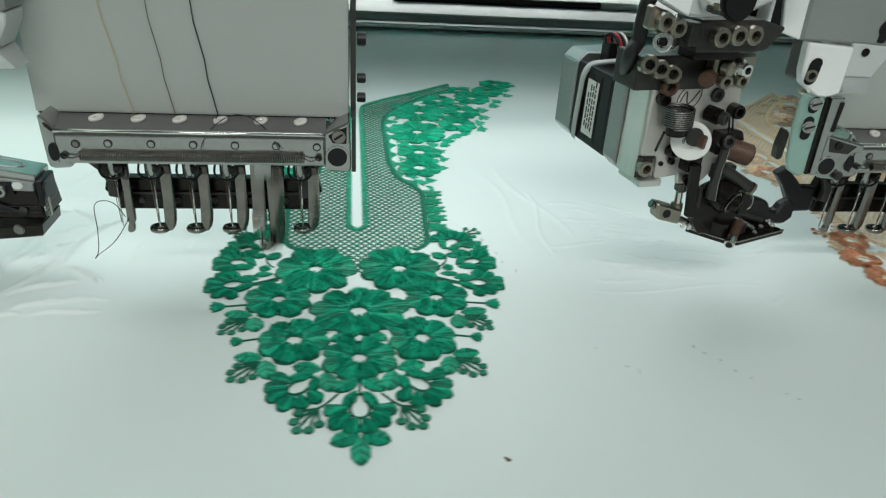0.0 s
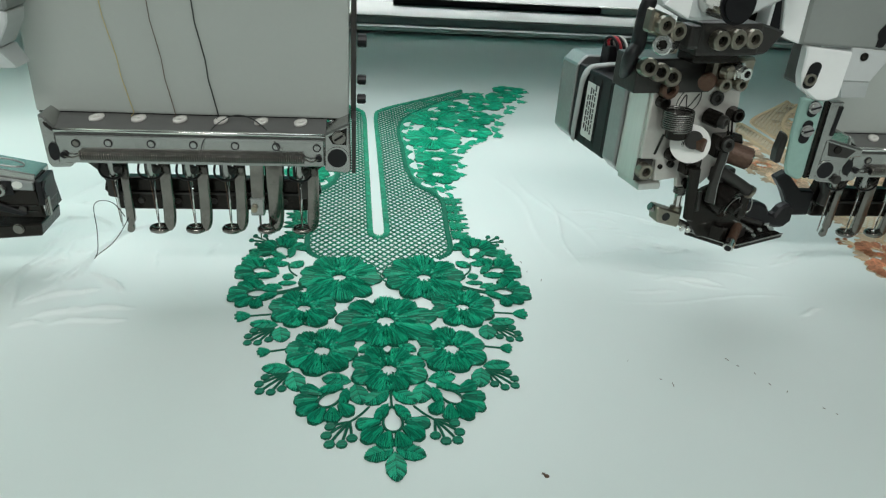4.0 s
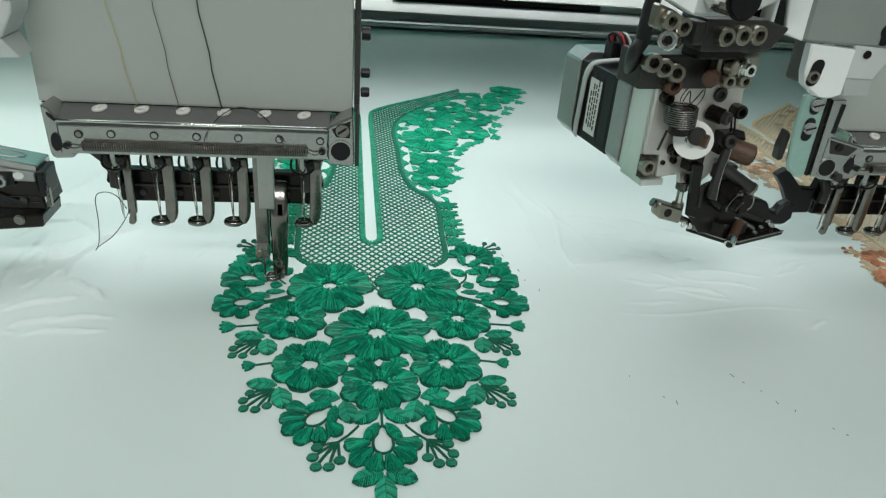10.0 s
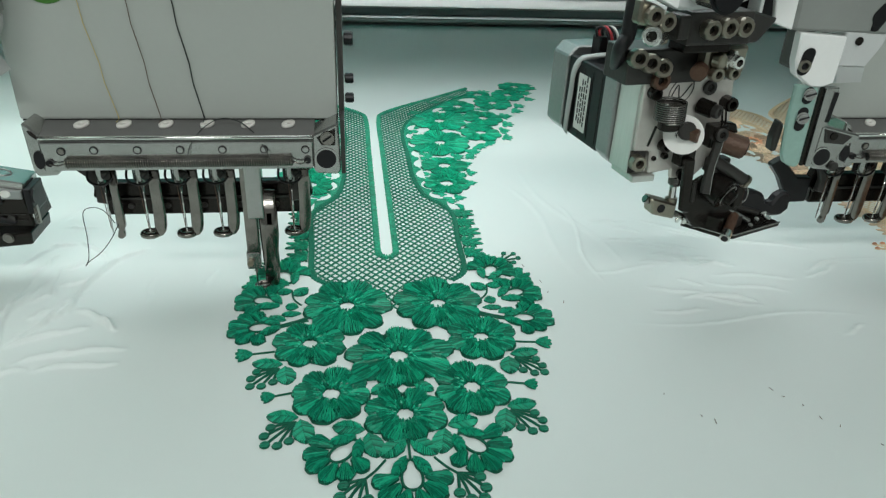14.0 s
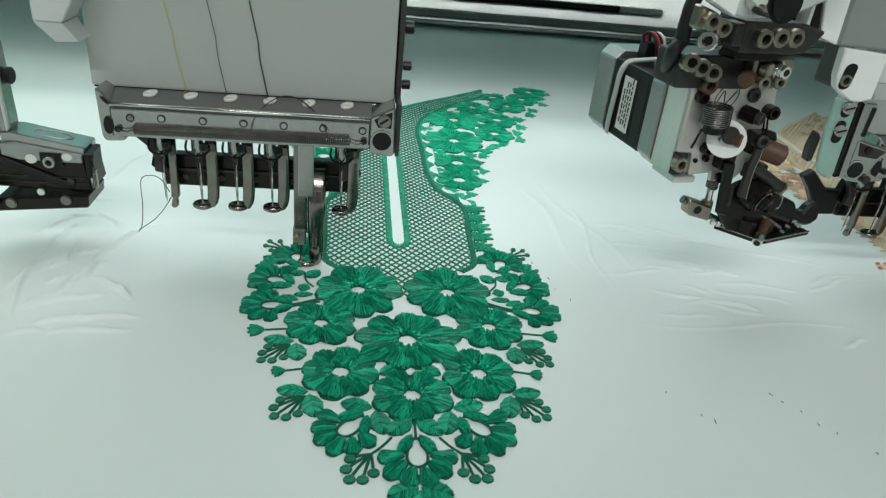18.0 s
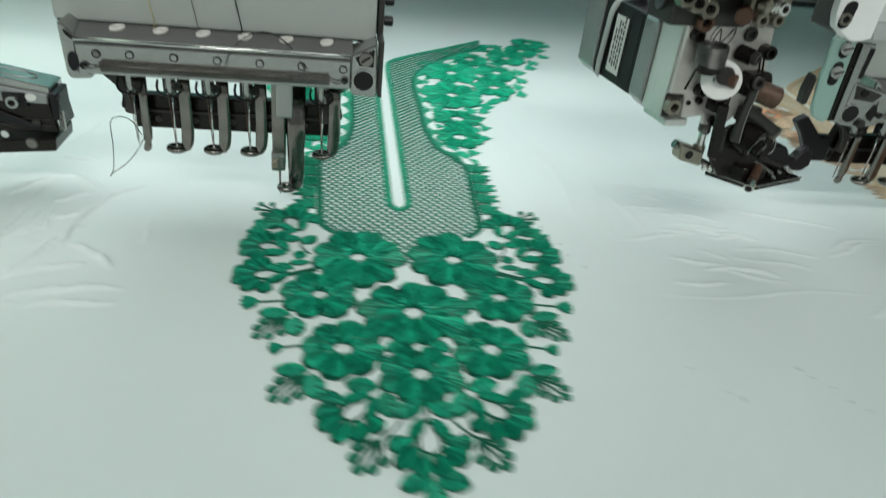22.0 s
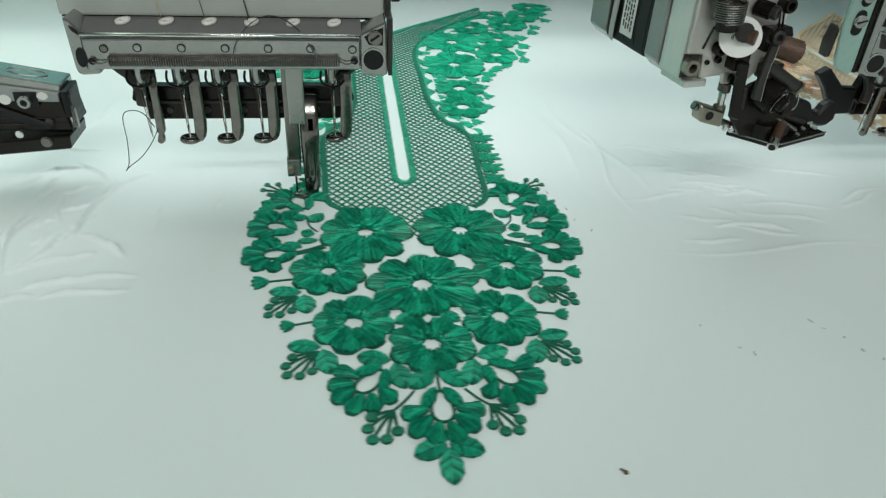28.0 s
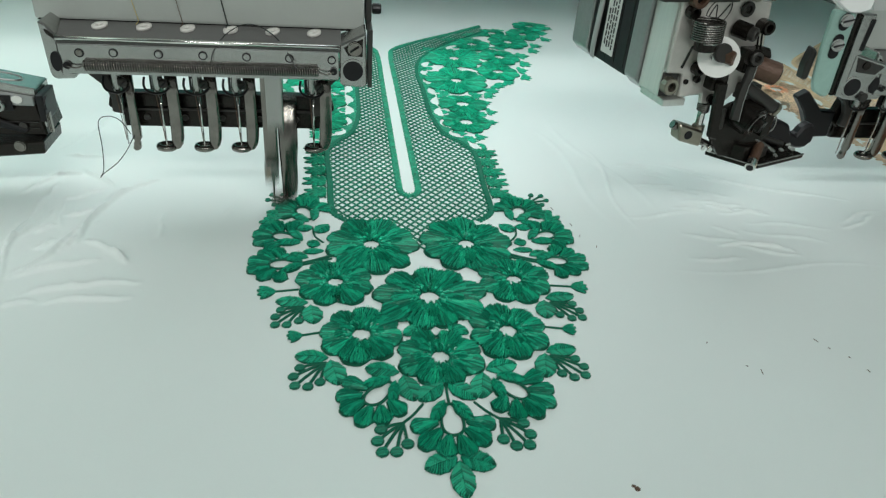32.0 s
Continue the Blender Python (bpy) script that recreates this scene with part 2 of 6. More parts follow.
def rod(a, b, r, r2=None, n=16, bm=None, bevel=0.0):
    bm = bm or bmesh.new()
    a, b = Vector(a), Vector(b)
    d = b - a
    m = Matrix.Translation((a + b) / 2) @ d.to_track_quat("Z", "Y").to_matrix().to_4x4()
    made = bmesh.ops.create_cone(bm, cap_ends=True, segments=n, radius1=r, radius2=r if r2 is None else r2, depth=d.length, matrix=m)
    if bevel:
        caps = {e for v in made["verts"] for e in v.link_edges if sum(len(f.verts) > 4 for f in e.link_faces) == 1}
        bmesh.ops.bevel(bm, geom=list(caps), offset=bevel, segments=2, affect="EDGES")
    return bm


def prism(outline, y0, y1, bevel=0.0004, bm=None):
    """An outline in x and z, drawn out from y0 to y1."""
    bm = bm or bmesh.new()
    face = bm.faces.new([bm.verts.new((x, y0, z)) for x, z in outline])
    out = bmesh.ops.extrude_face_region(bm, geom=[face])
    verts = [g for g in out["geom"] if isinstance(g, bmesh.types.BMVert)]
    bmesh.ops.translate(bm, vec=(0, y1 - y0, 0), verts=verts)
    if bevel:
        bmesh.ops.bevel(bm, geom=[e for e in bm.edges], offset=bevel, segments=1, affect="EDGES")
    return bm


def loft(sections, n=14, bm=None):
    """A solid through rounded oblong sections (x, y, z, half width, half depth), one above the other."""
    bm = bm or bmesh.new()
    rings = []
    for x, y, z, a, b in sections:
        ring = []
        for k in range(n):
            c, s = math.cos(k * math.tau / n), math.sin(k * math.tau / n)
            ring.append(bm.verts.new((x + a * math.copysign(abs(c) ** 0.6, c), y + b * math.copysign(abs(s) ** 0.6, s), z)))
        rings.append(ring)
    for u, v in zip(rings, rings[1:]):
        for k in range(n):
            bm.faces.new((u[k], u[(k + 1) % n], v[(k + 1) % n], v[k]))
    bm.faces.new(rings[0])
    bm.faces.new(rings[-1])
    return bm


def torus(centre, big, small, squash=1.0, n=26, k2=8, bm=None):
    """A round ring lying flat."""
    cx, cy, cz = centre
    return tube([(cx + big * math.cos(k * math.tau / n), cy + squash * big * math.sin(k * math.tau / n), cz) for k in range(n)], small, k2, bm, close=True)


def tube(points, r, n=6, bm=None, close=False):
    """A round cord along the points."""
    bm = bm or bmesh.new()
    pts = [Vector(p) for p in points]
    rings = []
    side = None
    for i, p in enumerate(pts):
        a = pts[i - 1] if i else pts[0]
        b = pts[i + 1] if i + 1 < len(pts) else pts[-1]
        if close:
            a, b = pts[i - 1], pts[(i + 1) % len(pts)]
        d = (b - a).normalized()
        if side is None:
            side = d.orthogonal().normalized()
        side = (side - d * side.dot(d)).normalized()
        up = d.cross(side)
        rings.append([bm.verts.new(p + r * (side * math.cos(k * math.tau / n) + up * math.sin(k * math.tau / n))) for k in range(n)])
    for i in range(len(rings) if close else len(rings) - 1):
        u, v = rings[i], rings[(i + 1) % len(rings)]
        for k in range(n):
            bm.faces.new((u[k], u[(k + 1) % n], v[(k + 1) % n], v[k]))
    if not close:
        bm.faces.new(rings[0])
        bm.faces.new(rings[-1])
    return bm


def bezier(points, n=8):
    """A smooth line through the points."""
    pts = [Vector(p) for p in points]
    out = []
    for i in range(len(pts) - 1):
        p0, p1, p2, p3 = pts[max(i - 1, 0)], pts[i], pts[i + 1], pts[min(i + 2, len(pts) - 1)]
        for k in range(n):
            t = k / n
            out.append(0.5 * (2 * p1 + (p2 - p0) * t + (2 * p0 - 5 * p1 + 4 * p2 - p3) * t * t + (3 * p1 - p0 - 3 * p2 + p3) * t ** 3))
    out.append(pts[-1])
    return out


def coil(a, b, r, wire, turns, per=12):
    """A coil spring from a to b."""
    a, b = Vector(a), Vector(b)
    d = b - a
    u = d.orthogonal().normalized()
    v = d.normalized().cross(u)
    n = int(turns * per)
    return tube([a + d * (i / n) + r * (u * math.cos(i * math.tau / per) + v * math.sin(i * math.tau / per)) for i in range(n + 1)], wire, 5)


def ring_plate(centre, axis, r_out, r_in, thick, n=28, squash=1.0):
    """A washer about the axis."""
    bm = bmesh.new()
    axis = Vector(axis).normalized()
    u = axis.orthogonal().normalized()
    v = axis.cross(u)
    c = Vector(centre)
    rows = []
    for r, h in ((r_in, 0), (r_out, 0), (r_out, thick), (r_in, thick)):
        rows.append([bm.verts.new(c + axis * h + r * (u * math.cos(k * math.tau / n) + squash * v * math.sin(k * math.tau / n))) for k in range(n)])
    for i in range(4):
        p, q = rows[i], rows[(i + 1) % 4]
        for k in range(n):
            bm.faces.new((p[k], p[(k + 1) % n], q[(k + 1) % n], q[k]))
    return bm


def socket_screw(parent, at, axis=(0, -1, 0), r=0.0026, h=0.003, mat=None, name="screw", label=""):
    """A cap screw with a hexagon socket, its head standing out along the axis."""
    axis = Vector(axis).normalized()
    bm = bmesh.new()
    u = axis.orthogonal().normalized()
    v = axis.cross(u)
    c = Vector(at)

    def ring(rad, up, n):
        return [bm.verts.new(c + axis * up + rad * (u * math.cos(k * math.tau / n) + v * math.sin(k * math.tau / n))) for k in range(n)]
    rows = [ring(r, 0, 12), ring(r, h * 0.85, 12), ring(r * 0.88, h, 12), ring(r * 0.55, h, 12), ring(r * 0.5, h * 0.35, 12)]
    for p, q in zip(rows, rows[1:]):
        for k in range(12):
            bm.faces.new((p[k], p[(k + 1) % 12], q[(k + 1) % 12], q[k]))
    bm.faces.new(rows[-1])
    screw = part(name, bm, mat or BRASS, parent, label, smooth=False)
    bm = bmesh.new()
    face = bm.faces.new([bm.verts.new(c + axis * (h * 0.36) + r * 0.48 * (u * math.cos(k * math.tau / 6) + v * math.sin(k * math.tau / 6))) for k in range(6)])
    out = bmesh.ops.extrude_face_region(bm, geom=[face])
    bmesh.ops.translate(bm, vec=axis * h * 0.12, verts=[g for g in out["geom"] if isinstance(g, bmesh.types.BMVert)])
    part("socket", bm, DARK, screw)
    return screw


def empty(name, label, category, m=None, group=""):
    ob = new(name)
    ob.empty_display_size = 0.02
    if m is not None:
        ob.matrix_basis = m
    return tagged(ob, label, category, group)


# ---- the hall ----
def slab(name, x0, x1, y0, y1, z0, z1, mat, bevel=0.0, label="", category="", kind="structure"):
    ob = obj(name, box(x0, x1, y0, y1, z0, z1, bevel), mat, smooth=False)
    return tagged(ob, label, category, "", kind)


HALL = 4.2
slab("floor", -HALL, HALL, -HALL, HALL, -1.0, -0.85, FLOOR, label="grey glossy epoxy floor of the hall", category="floor")
slab("ceiling", -HALL, HALL, -HALL, HALL, 2.45, 2.6, WALL, label="plain grey ceiling of the hall", category="ceiling")
slab("wall_north", -HALL, HALL, HALL, HALL + 0.2, -0.85, 2.45, BACK_WALL, label="plain white wall behind the machine", category="wall")
slab("wall_south", -HALL, HALL, -HALL - 0.2, -HALL, -0.85, 2.45, WALL, label="plain grey wall before the machine", category="wall")
slab("wall_east", HALL, HALL + 0.2, -HALL, HALL, -0.85, 2.45, WALL, label="plain grey side wall", category="wall")
slab("wall_west", -HALL - 0.2, -HALL, -HALL, HALL, -0.85, 2.45, WALL, label="plain grey side wall", category="wall")

# ---- the machine's table and frame ----
def table():
    t = empty("machine_table", "long grey laminate machine table under the stretched cloth", "table")
    part("table_top", box(-1.5, 1.7, -0.62, 1.02, -0.030, -0.004, 0.002), TABLE, t)
    for x in (-1.4, 1.6):
        for y in (-0.55, 0.95):
            part("leg", box(x - 0.03, x + 0.03, y - 0.03, y + 0.03, -0.85, -0.0305, 0.003), GREY_PAINT, t)


table()


def rear_rail():
    r = empty("frame_rail", "pale aluminium frame rail with a teal clamp strip along the cloth", "rail")
    part("rail", box(-1.4, 1.6, 0.781, 0.935, 0.0045, 0.0178, 0.0012), RAIL, r)
    # white rod drawn in as the highlight along the rail's front edge
    part("rail_edge", rod((-1.4, 0.7795, 0.0168), (1.6, 0.7795, 0.0168), 0.0015, n=10), WHITE, r, "white line for the highlight on the rail's front edge", smooth=True)
    part("clamp_groove", box(-1.4, 1.6, 0.748, 0.7775, 0.0045, 0.0066, 0.0005), TEAL, r, "dark teal groove of the clamp")
    part("clamp_strip", box(-1.4, 1.6, 0.729, 0.7475, 0.0045, 0.0098, 0.0015), RAIL, r, "grey clamp strip pressing down the cloth")
    part("clamp_lip", rod((-1.4, 0.7265, 0.0066), (1.6, 0.7265, 0.0066), 0.0021, n=10), WHITE, r, "pale lip of the clamp", smooth=True)
    stick = empty("black_rod", "thin matt black rod with pale taped end on the rail", "rod")
    part("rod", box(0.140, 0.503, 0.893, 0.909, 0.0180, 0.0295, 0.003), BLACK, stick)
    part("end_tape", box(0.5032, 0.583, 0.893, 0.909, 0.0180, 0.0297, 0.003), WHITE, stick, "pale tape round the rod's end")


rear_rail()


def machine_beam():
    """The unseen beam that carries the heads and holds the work light, sized to shade the cloth behind them."""
    b = empty("machine_beam", "long pale teal painted beam carrying the heads, out of view, sized to shade the cloth", "beam")
    part("beam_body", box(-1.5, 1.7, -0.022, 0.98, 0.336, 0.45, 0.01), BEAM_PAINT, b)
    # skirts added out of view to cut off the work light
    part("front_light_cut", box(-1.5, 1.7, -0.0218, -0.0158, 0.250, 0.334, 0.002), BEAM_PAINT, b)
    part("rear_light_cut", box(-1.5, 1.7, 0.330, 0.338, 0.165, 0.334, 0.002), BEAM_PAINT, b)
    part("back_skirt", box(-1.5, 1.7, 0.984, 0.992, 0.115, 0.45, 0.002), BEAM_PAINT, b)
    for x in (-1.45, 1.65):
        part("post", box(x - 0.05, x + 0.05, 0.30, 0.44, -0.0035, 0.3345, 0.004), GREY_PAINT, b)


machine_beam()

# ---- the cloth and its embroidery ----
D = 0.383            # from head to head
MX, MY = 0.0741, -0.0336   # the heart of the green motif on the cloth

cloth = empty("embroidered_cloth", "pale mint cotton cloth stretched flat with machine embroidery", "cloth")
CREASES = [  # ends, height and width of the creases, millimetres
    (-113, -4, -117, 45, 0.80, 2.2), (-103, -6, -88, 24, 1.10, 2.2), (-88, 24, -82, 58, 1.20, 2.2), (-82, 58, -69, 75, 0.80, 2.2), (-118, 10, -110, 38, 0.90, 2.2),
    (-116, 52, -113, 70, 0.70, 2.2), (-100, -11, -80, -2, 1.00, 2.2), (-94, -26, -76, -21, 0.80, 2.2), (-76, -21, -57, -19, 0.70, 2.2), (-81, -32, -59, -30, 0.80, 2.2),
    (-81, 14, -69, 6, 1.00, 2.2), (-69, 6, -62, -2, 1.10, 2.2), (-102, 89, -88, 73, 0.80, 2.2), (-98, 40, -89, 44, 0.70, 2.2), (-103, 58, -91, 66, 0.60, 2.2),
    (-108, 25, -102, 30, 0.70, 2.2), (-117, 109, -102, 108, 0.60, 2.2), (-92, 10, -89, 21, 0.70, 2.2), (-102, -34, -93, -32, 0.60, 2.2), (-103, 10, -99, 16, 0.60, 2.2),
    (-52, 23, -53, 40, 0.40, 2.2), (-25, 39, -22, 50, 0.30, 2.2), (-122, 130, -107, 178, 0.50, 2.2), (-105, 53, -100, 32, 0.50, 2.2), (-119, 83, -108, 87, 0.80, 2.2),
    (-127, 67, -118, 81, 0.70, 2.2),
    (196, 110, 195, 44, 0.35, 1.8), (234, 67, 244, 64, 0.50, 1.7), (246, 68, 262, 63, 0.45, 1.7), (226, 92, 236, 88, 0.55, 2.1), (228, 47, 240, 46, 0.60, 1.9),
    (256, 42, 274, 43, 0.45, 1.9), (218, -14, 301, -15, 0.18, 1.9), (247, 5, 268, -2, 0.45, 2.1), (324, 27, 346, 38, 0.40, 2.1), (199, 38, 231, 42, 0.30, 2.4),
    (214, 103, 230, 102, 0.45, 2.1), (254, 94, 321, 63, 0.50, 1.8), (223, 17, 242, 12, 0.45, 2.1), (217, -6, 237, -6, 0.40, 2.1), (170, 150, 182, 60, 0.25, 4.0), (186, 160, 206, 70, 0.25, 4.0),
    (240, 55, 262, 52, 0.50, 2.1), (270, 30, 300, 26, 0.30, 2.4), (215, 75, 232, 76, 0.45, 2.1), (262, 20, 290, 12, 0.30, 2.4),
    (239, 8, 257, 8, 0.70, 1.9), (257, 8, 270, 3, 0.70, 1.9), (249, 51, 258, 45, 0.60, 1.9), (326, 34, 345, 43, 0.50, 1.9), (265, 45, 277, 41, 0.50, 1.9),
    (241, 25, 248, 20, 0.50, 1.9), (306, -31, 318, -26, 0.50, 1.9), (262, 85, 272, 79, 0.50, 1.9),
]


def relief(x, y):
    z = 0.0
    for x0, y0, x1, y1, h, w in CREASES:
        dx, dy = x1 - x0, y1 - y0
        n = math.hypot(dx, dy)
        s = ((x - x0) * dx + (y - y0) * dy) / (n * n)
        if -0.35 < s < 1.35:
            o = ((x - x0) * dy - (y - y0) * dx) / n + 0.05 * n * math.sin(s * 4 + x0) + 0.6 * noise.noise((x / 6, y / 6, x0))
            w *= 0.58
            if abs(o) < 6 * w:
                taper = (1 - ((s - 0.5) / 0.85) ** 2) * (0.75 + 0.5 * noise.noise((s * 3, x0, 1.0)))
                ridge = math.exp(-(o / (0.85 * w)) ** 2) if o > 0 else 0.62 * math.exp(-(o / (0.85 * w)) ** 2) + 0.38 * math.exp(-(o / (2.6 * w)) ** 2)
                z += 3.2 * h * taper * ridge
    return z


def sheet():
    def axis(lo, a, b, hi, fine, coarse):
        return list(np.arange(lo, a, coarse)) + list(np.arange(a, b, fine)) + list(np.arange(b, hi + coarse / 2, coarse))
    xs = axis(-1200, -170, 350, 1400, 0.8, 60)
    ys = axis(-560, -70, 190, 780, 0.8, 20)
    verts = []
    for y in ys:
        for x in xs:
            z = relief(x, y) if -200 < x < 420 and -160 < y < 260 else 0.0
            z += 0.12 * noise.noise((x / 40, y / 40, 3.1))
            inside = abs(x - MX * 1000) < 95 and -150 < y < 80
            verts.append((x / 1000, y / 1000, 0.0 if inside else max(z, -1.5) / 1000))
    nx = len(xs)
    faces = [(j * nx + i, j * nx + i + 1, (j + 1) * nx + i + 1, (j + 1) * nx + i) for j in range(len(ys) - 1) for i in range(nx - 1)]
    me = bpy.data.meshes.new("cloth_sheet")
    me.from_pydata(verts, [], faces)
    for p in me.polygons:
        p.use_smooth = True
    me.materials.append(CLOTH)
    ob = new("cloth_sheet", me)
    ob.parent = cloth
    thick = ob.modifiers.new("thick", "SOLIDIFY")
    thick.thickness, thick.offset = 0.0006, -1
    return ob


sheet()


def petal_mesh(name, kind, mat, rim, seed=0, stitched=True):
    """A stitched petal one long and one wide, one high, from its root at the origin along x: a ground coloured dark for
    the shade between threads, with single threads laid over it.
    """
    rng = random.Random(seed)
    bm = bmesh.new()
    steps = [0.0, 0.10, 0.25, 0.42, 0.58, 0.72, 0.83, 0.91, 0.96, 1.0]
    across = [-1.0, -0.93, -0.80, -0.55, -0.28, 0.0, 0.28, 0.55, 0.80, 0.93, 1.0]

    def half(s):
        if kind == "petal":
            return 0.5 * (0.30 + 0.70 * min(1.0, s / 0.70) ** 0.9)
        if kind == "leaf":
            return 0.5 * math.sin(math.pi * min(1.0, s ** 1.12)) ** 0.62
        return 0.5 * math.sqrt(max(0.0, 1 - (2 * s - 1) ** 2))

    def spot(s, v):
        x, y = s, v * max(half(s), 0.05)
        if kind == "petal":
            x = s * (1 - 0.33 * s * s * abs(v) ** 2.3) - 0.03 * s ** 6 * math.exp(-(v / 0.16) ** 2)
            y *= 1 - 0.14 * s ** 8 * abs(v)
        return x, y

    def dome(s, v):
        return (0.80 - 0.26 * v * v) * (0.40 + 0.60 * min(1.0, s * 2.2)) * (1 - 0.30 * max(0.0, s - 0.7) / 0.3)

    def thread(path, wide, up, index):
        """One thread: a ridge along a path of (s, v)."""
        pts = [spot(s, v) for s, v in path]
        rows = []
        for k, (s, v) in enumerate(path):
            ax, ay = pts[max(k - 1, 0)]
            bx, by = pts[min(k + 1, len(pts) - 1)]
            n = math.hypot(bx - ax, by - ay) or 1.0
            nx, ny = -(by - ay) / n * wide, (bx - ax) / n * wide
            z = dome(s, v) + up
            x, y = pts[k]
            rows.append([bm.verts.new((x + nx, y + ny, z - 0.34)), bm.verts.new((x, y, z + 0.22)), bm.verts.new((x - nx, y - ny, z - 0.34))])
        for p, q in zip(rows, rows[1:]):
            for k in range(2):
                bm.faces.new((p[k], p[k + 1], q[k + 1], q[k])).material_index = index

    rows = []
    for i, s in enumerate(steps):
        row = []
        for j, v in enumerate(across):
            x, y = spot(s, v)
            if abs(v) > 0.99:
                y *= 1.05 if i % 2 else 0.95
            if i == len(steps) - 1:
                x *= 1.01 if j % 2 else 0.99
            m = max(abs(v), s)
            z = 0.0 if m >= 0.999 or i == 0 else dome(s, v) - (0.18 if stitched else 0.0)
            if kind == "leaf" and not stitched:
                z -= 0.35 * math.exp(-(v / 0.2) ** 2)
            row.append(bm.verts.new((x, y, max(z, 0.0))))
        rows.append(row)
    for p, q in zip(rows, rows[1:]):
        for j in range(len(across) - 1):
            f = bm.faces.new((p[j], p[j + 1], q[j + 1], q[j]))
            f.material_index = int(stitched or j in (0, len(across) - 2))
    if stitched and kind == "petal":
        n = 14
        for k in range(n):
            v = -0.90 + 1.80 * (k + 0.5) / n + rng.uniform(-0.03, 0.03)
            a, b = rng.uniform(0.0, 0.12), rng.uniform(0.85, 0.94)
            w = rng.uniform(-0.10, 0.10)
            thread([(a + (b - a) * t, v * (0.75 + 0.25 * t) + w * math.sin(3 * t)) for t in (0, 0.25, 0.5, 0.75, 0.92, 1)], rng.uniform(0.019, 0.031), rng.uniform(-0.12, 0.26), 0)
        for k in range(11):
            v = -0.92 + 1.84 * (k + 0.5) / 11 + rng.uniform(-0.05, 0.05)
            thread([(0.60 + rng.uniform(-0.08, 0.06), v * 0.86), (0.80, v * 0.95), (0.945 + rng.uniform(-0.02, 0.012), v * 0.97)], rng.uniform(0.017, 0.028), rng.uniform(0.06, 0.34), 0)
    elif stitched and kind == "leaf":
        for side in (1, -1):
            for k in range(13):
                s = 0.02 + 0.88 * k / 13
                thread([(s, 0.03 * side), (min(0.97, s + 0.09), 0.5 * side), (min(0.99, s + 0.15 + rng.uniform(0, 0.03)), (0.95 + rng.uniform(-0.05, 0.06)) * side)], rng.uniform(0.022, 0.036), rng.uniform(-0.05, 0.22), 0)
    elif stitched:
        for k in range(9):
            v = -0.80 + 1.6 * (k + 0.5) / 9
            w = math.sqrt(1 - v * v)
            thread([(0.5 - 0.42 * w, v * 0.9), (0.5 - 0.15 * w, v * 0.8), (0.5 + 0.15 * w, v * 0.8), (0.5 + 0.42 * w, v * 0.9)], rng.uniform(0.045, 0.06), rng.uniform(-0.06, 0.08), 0)
    me = bpy.data.meshes.new(name)
    bm.to_mesh(me)
    bm.free()
    for p in me.polygons:
        p.use_smooth = False
    me.materials.append(mat)
    me.materials.append(rim)
    return me


def petal_set(mat, rim):
    """A few petals and leaves that differ in how their threads lie."""
    return {k: [petal_mesh(k, k, mat, rim, seed) for seed in range(n)] for k, n in (("petal", 5), ("leaf", 3), ("berry", 1))}


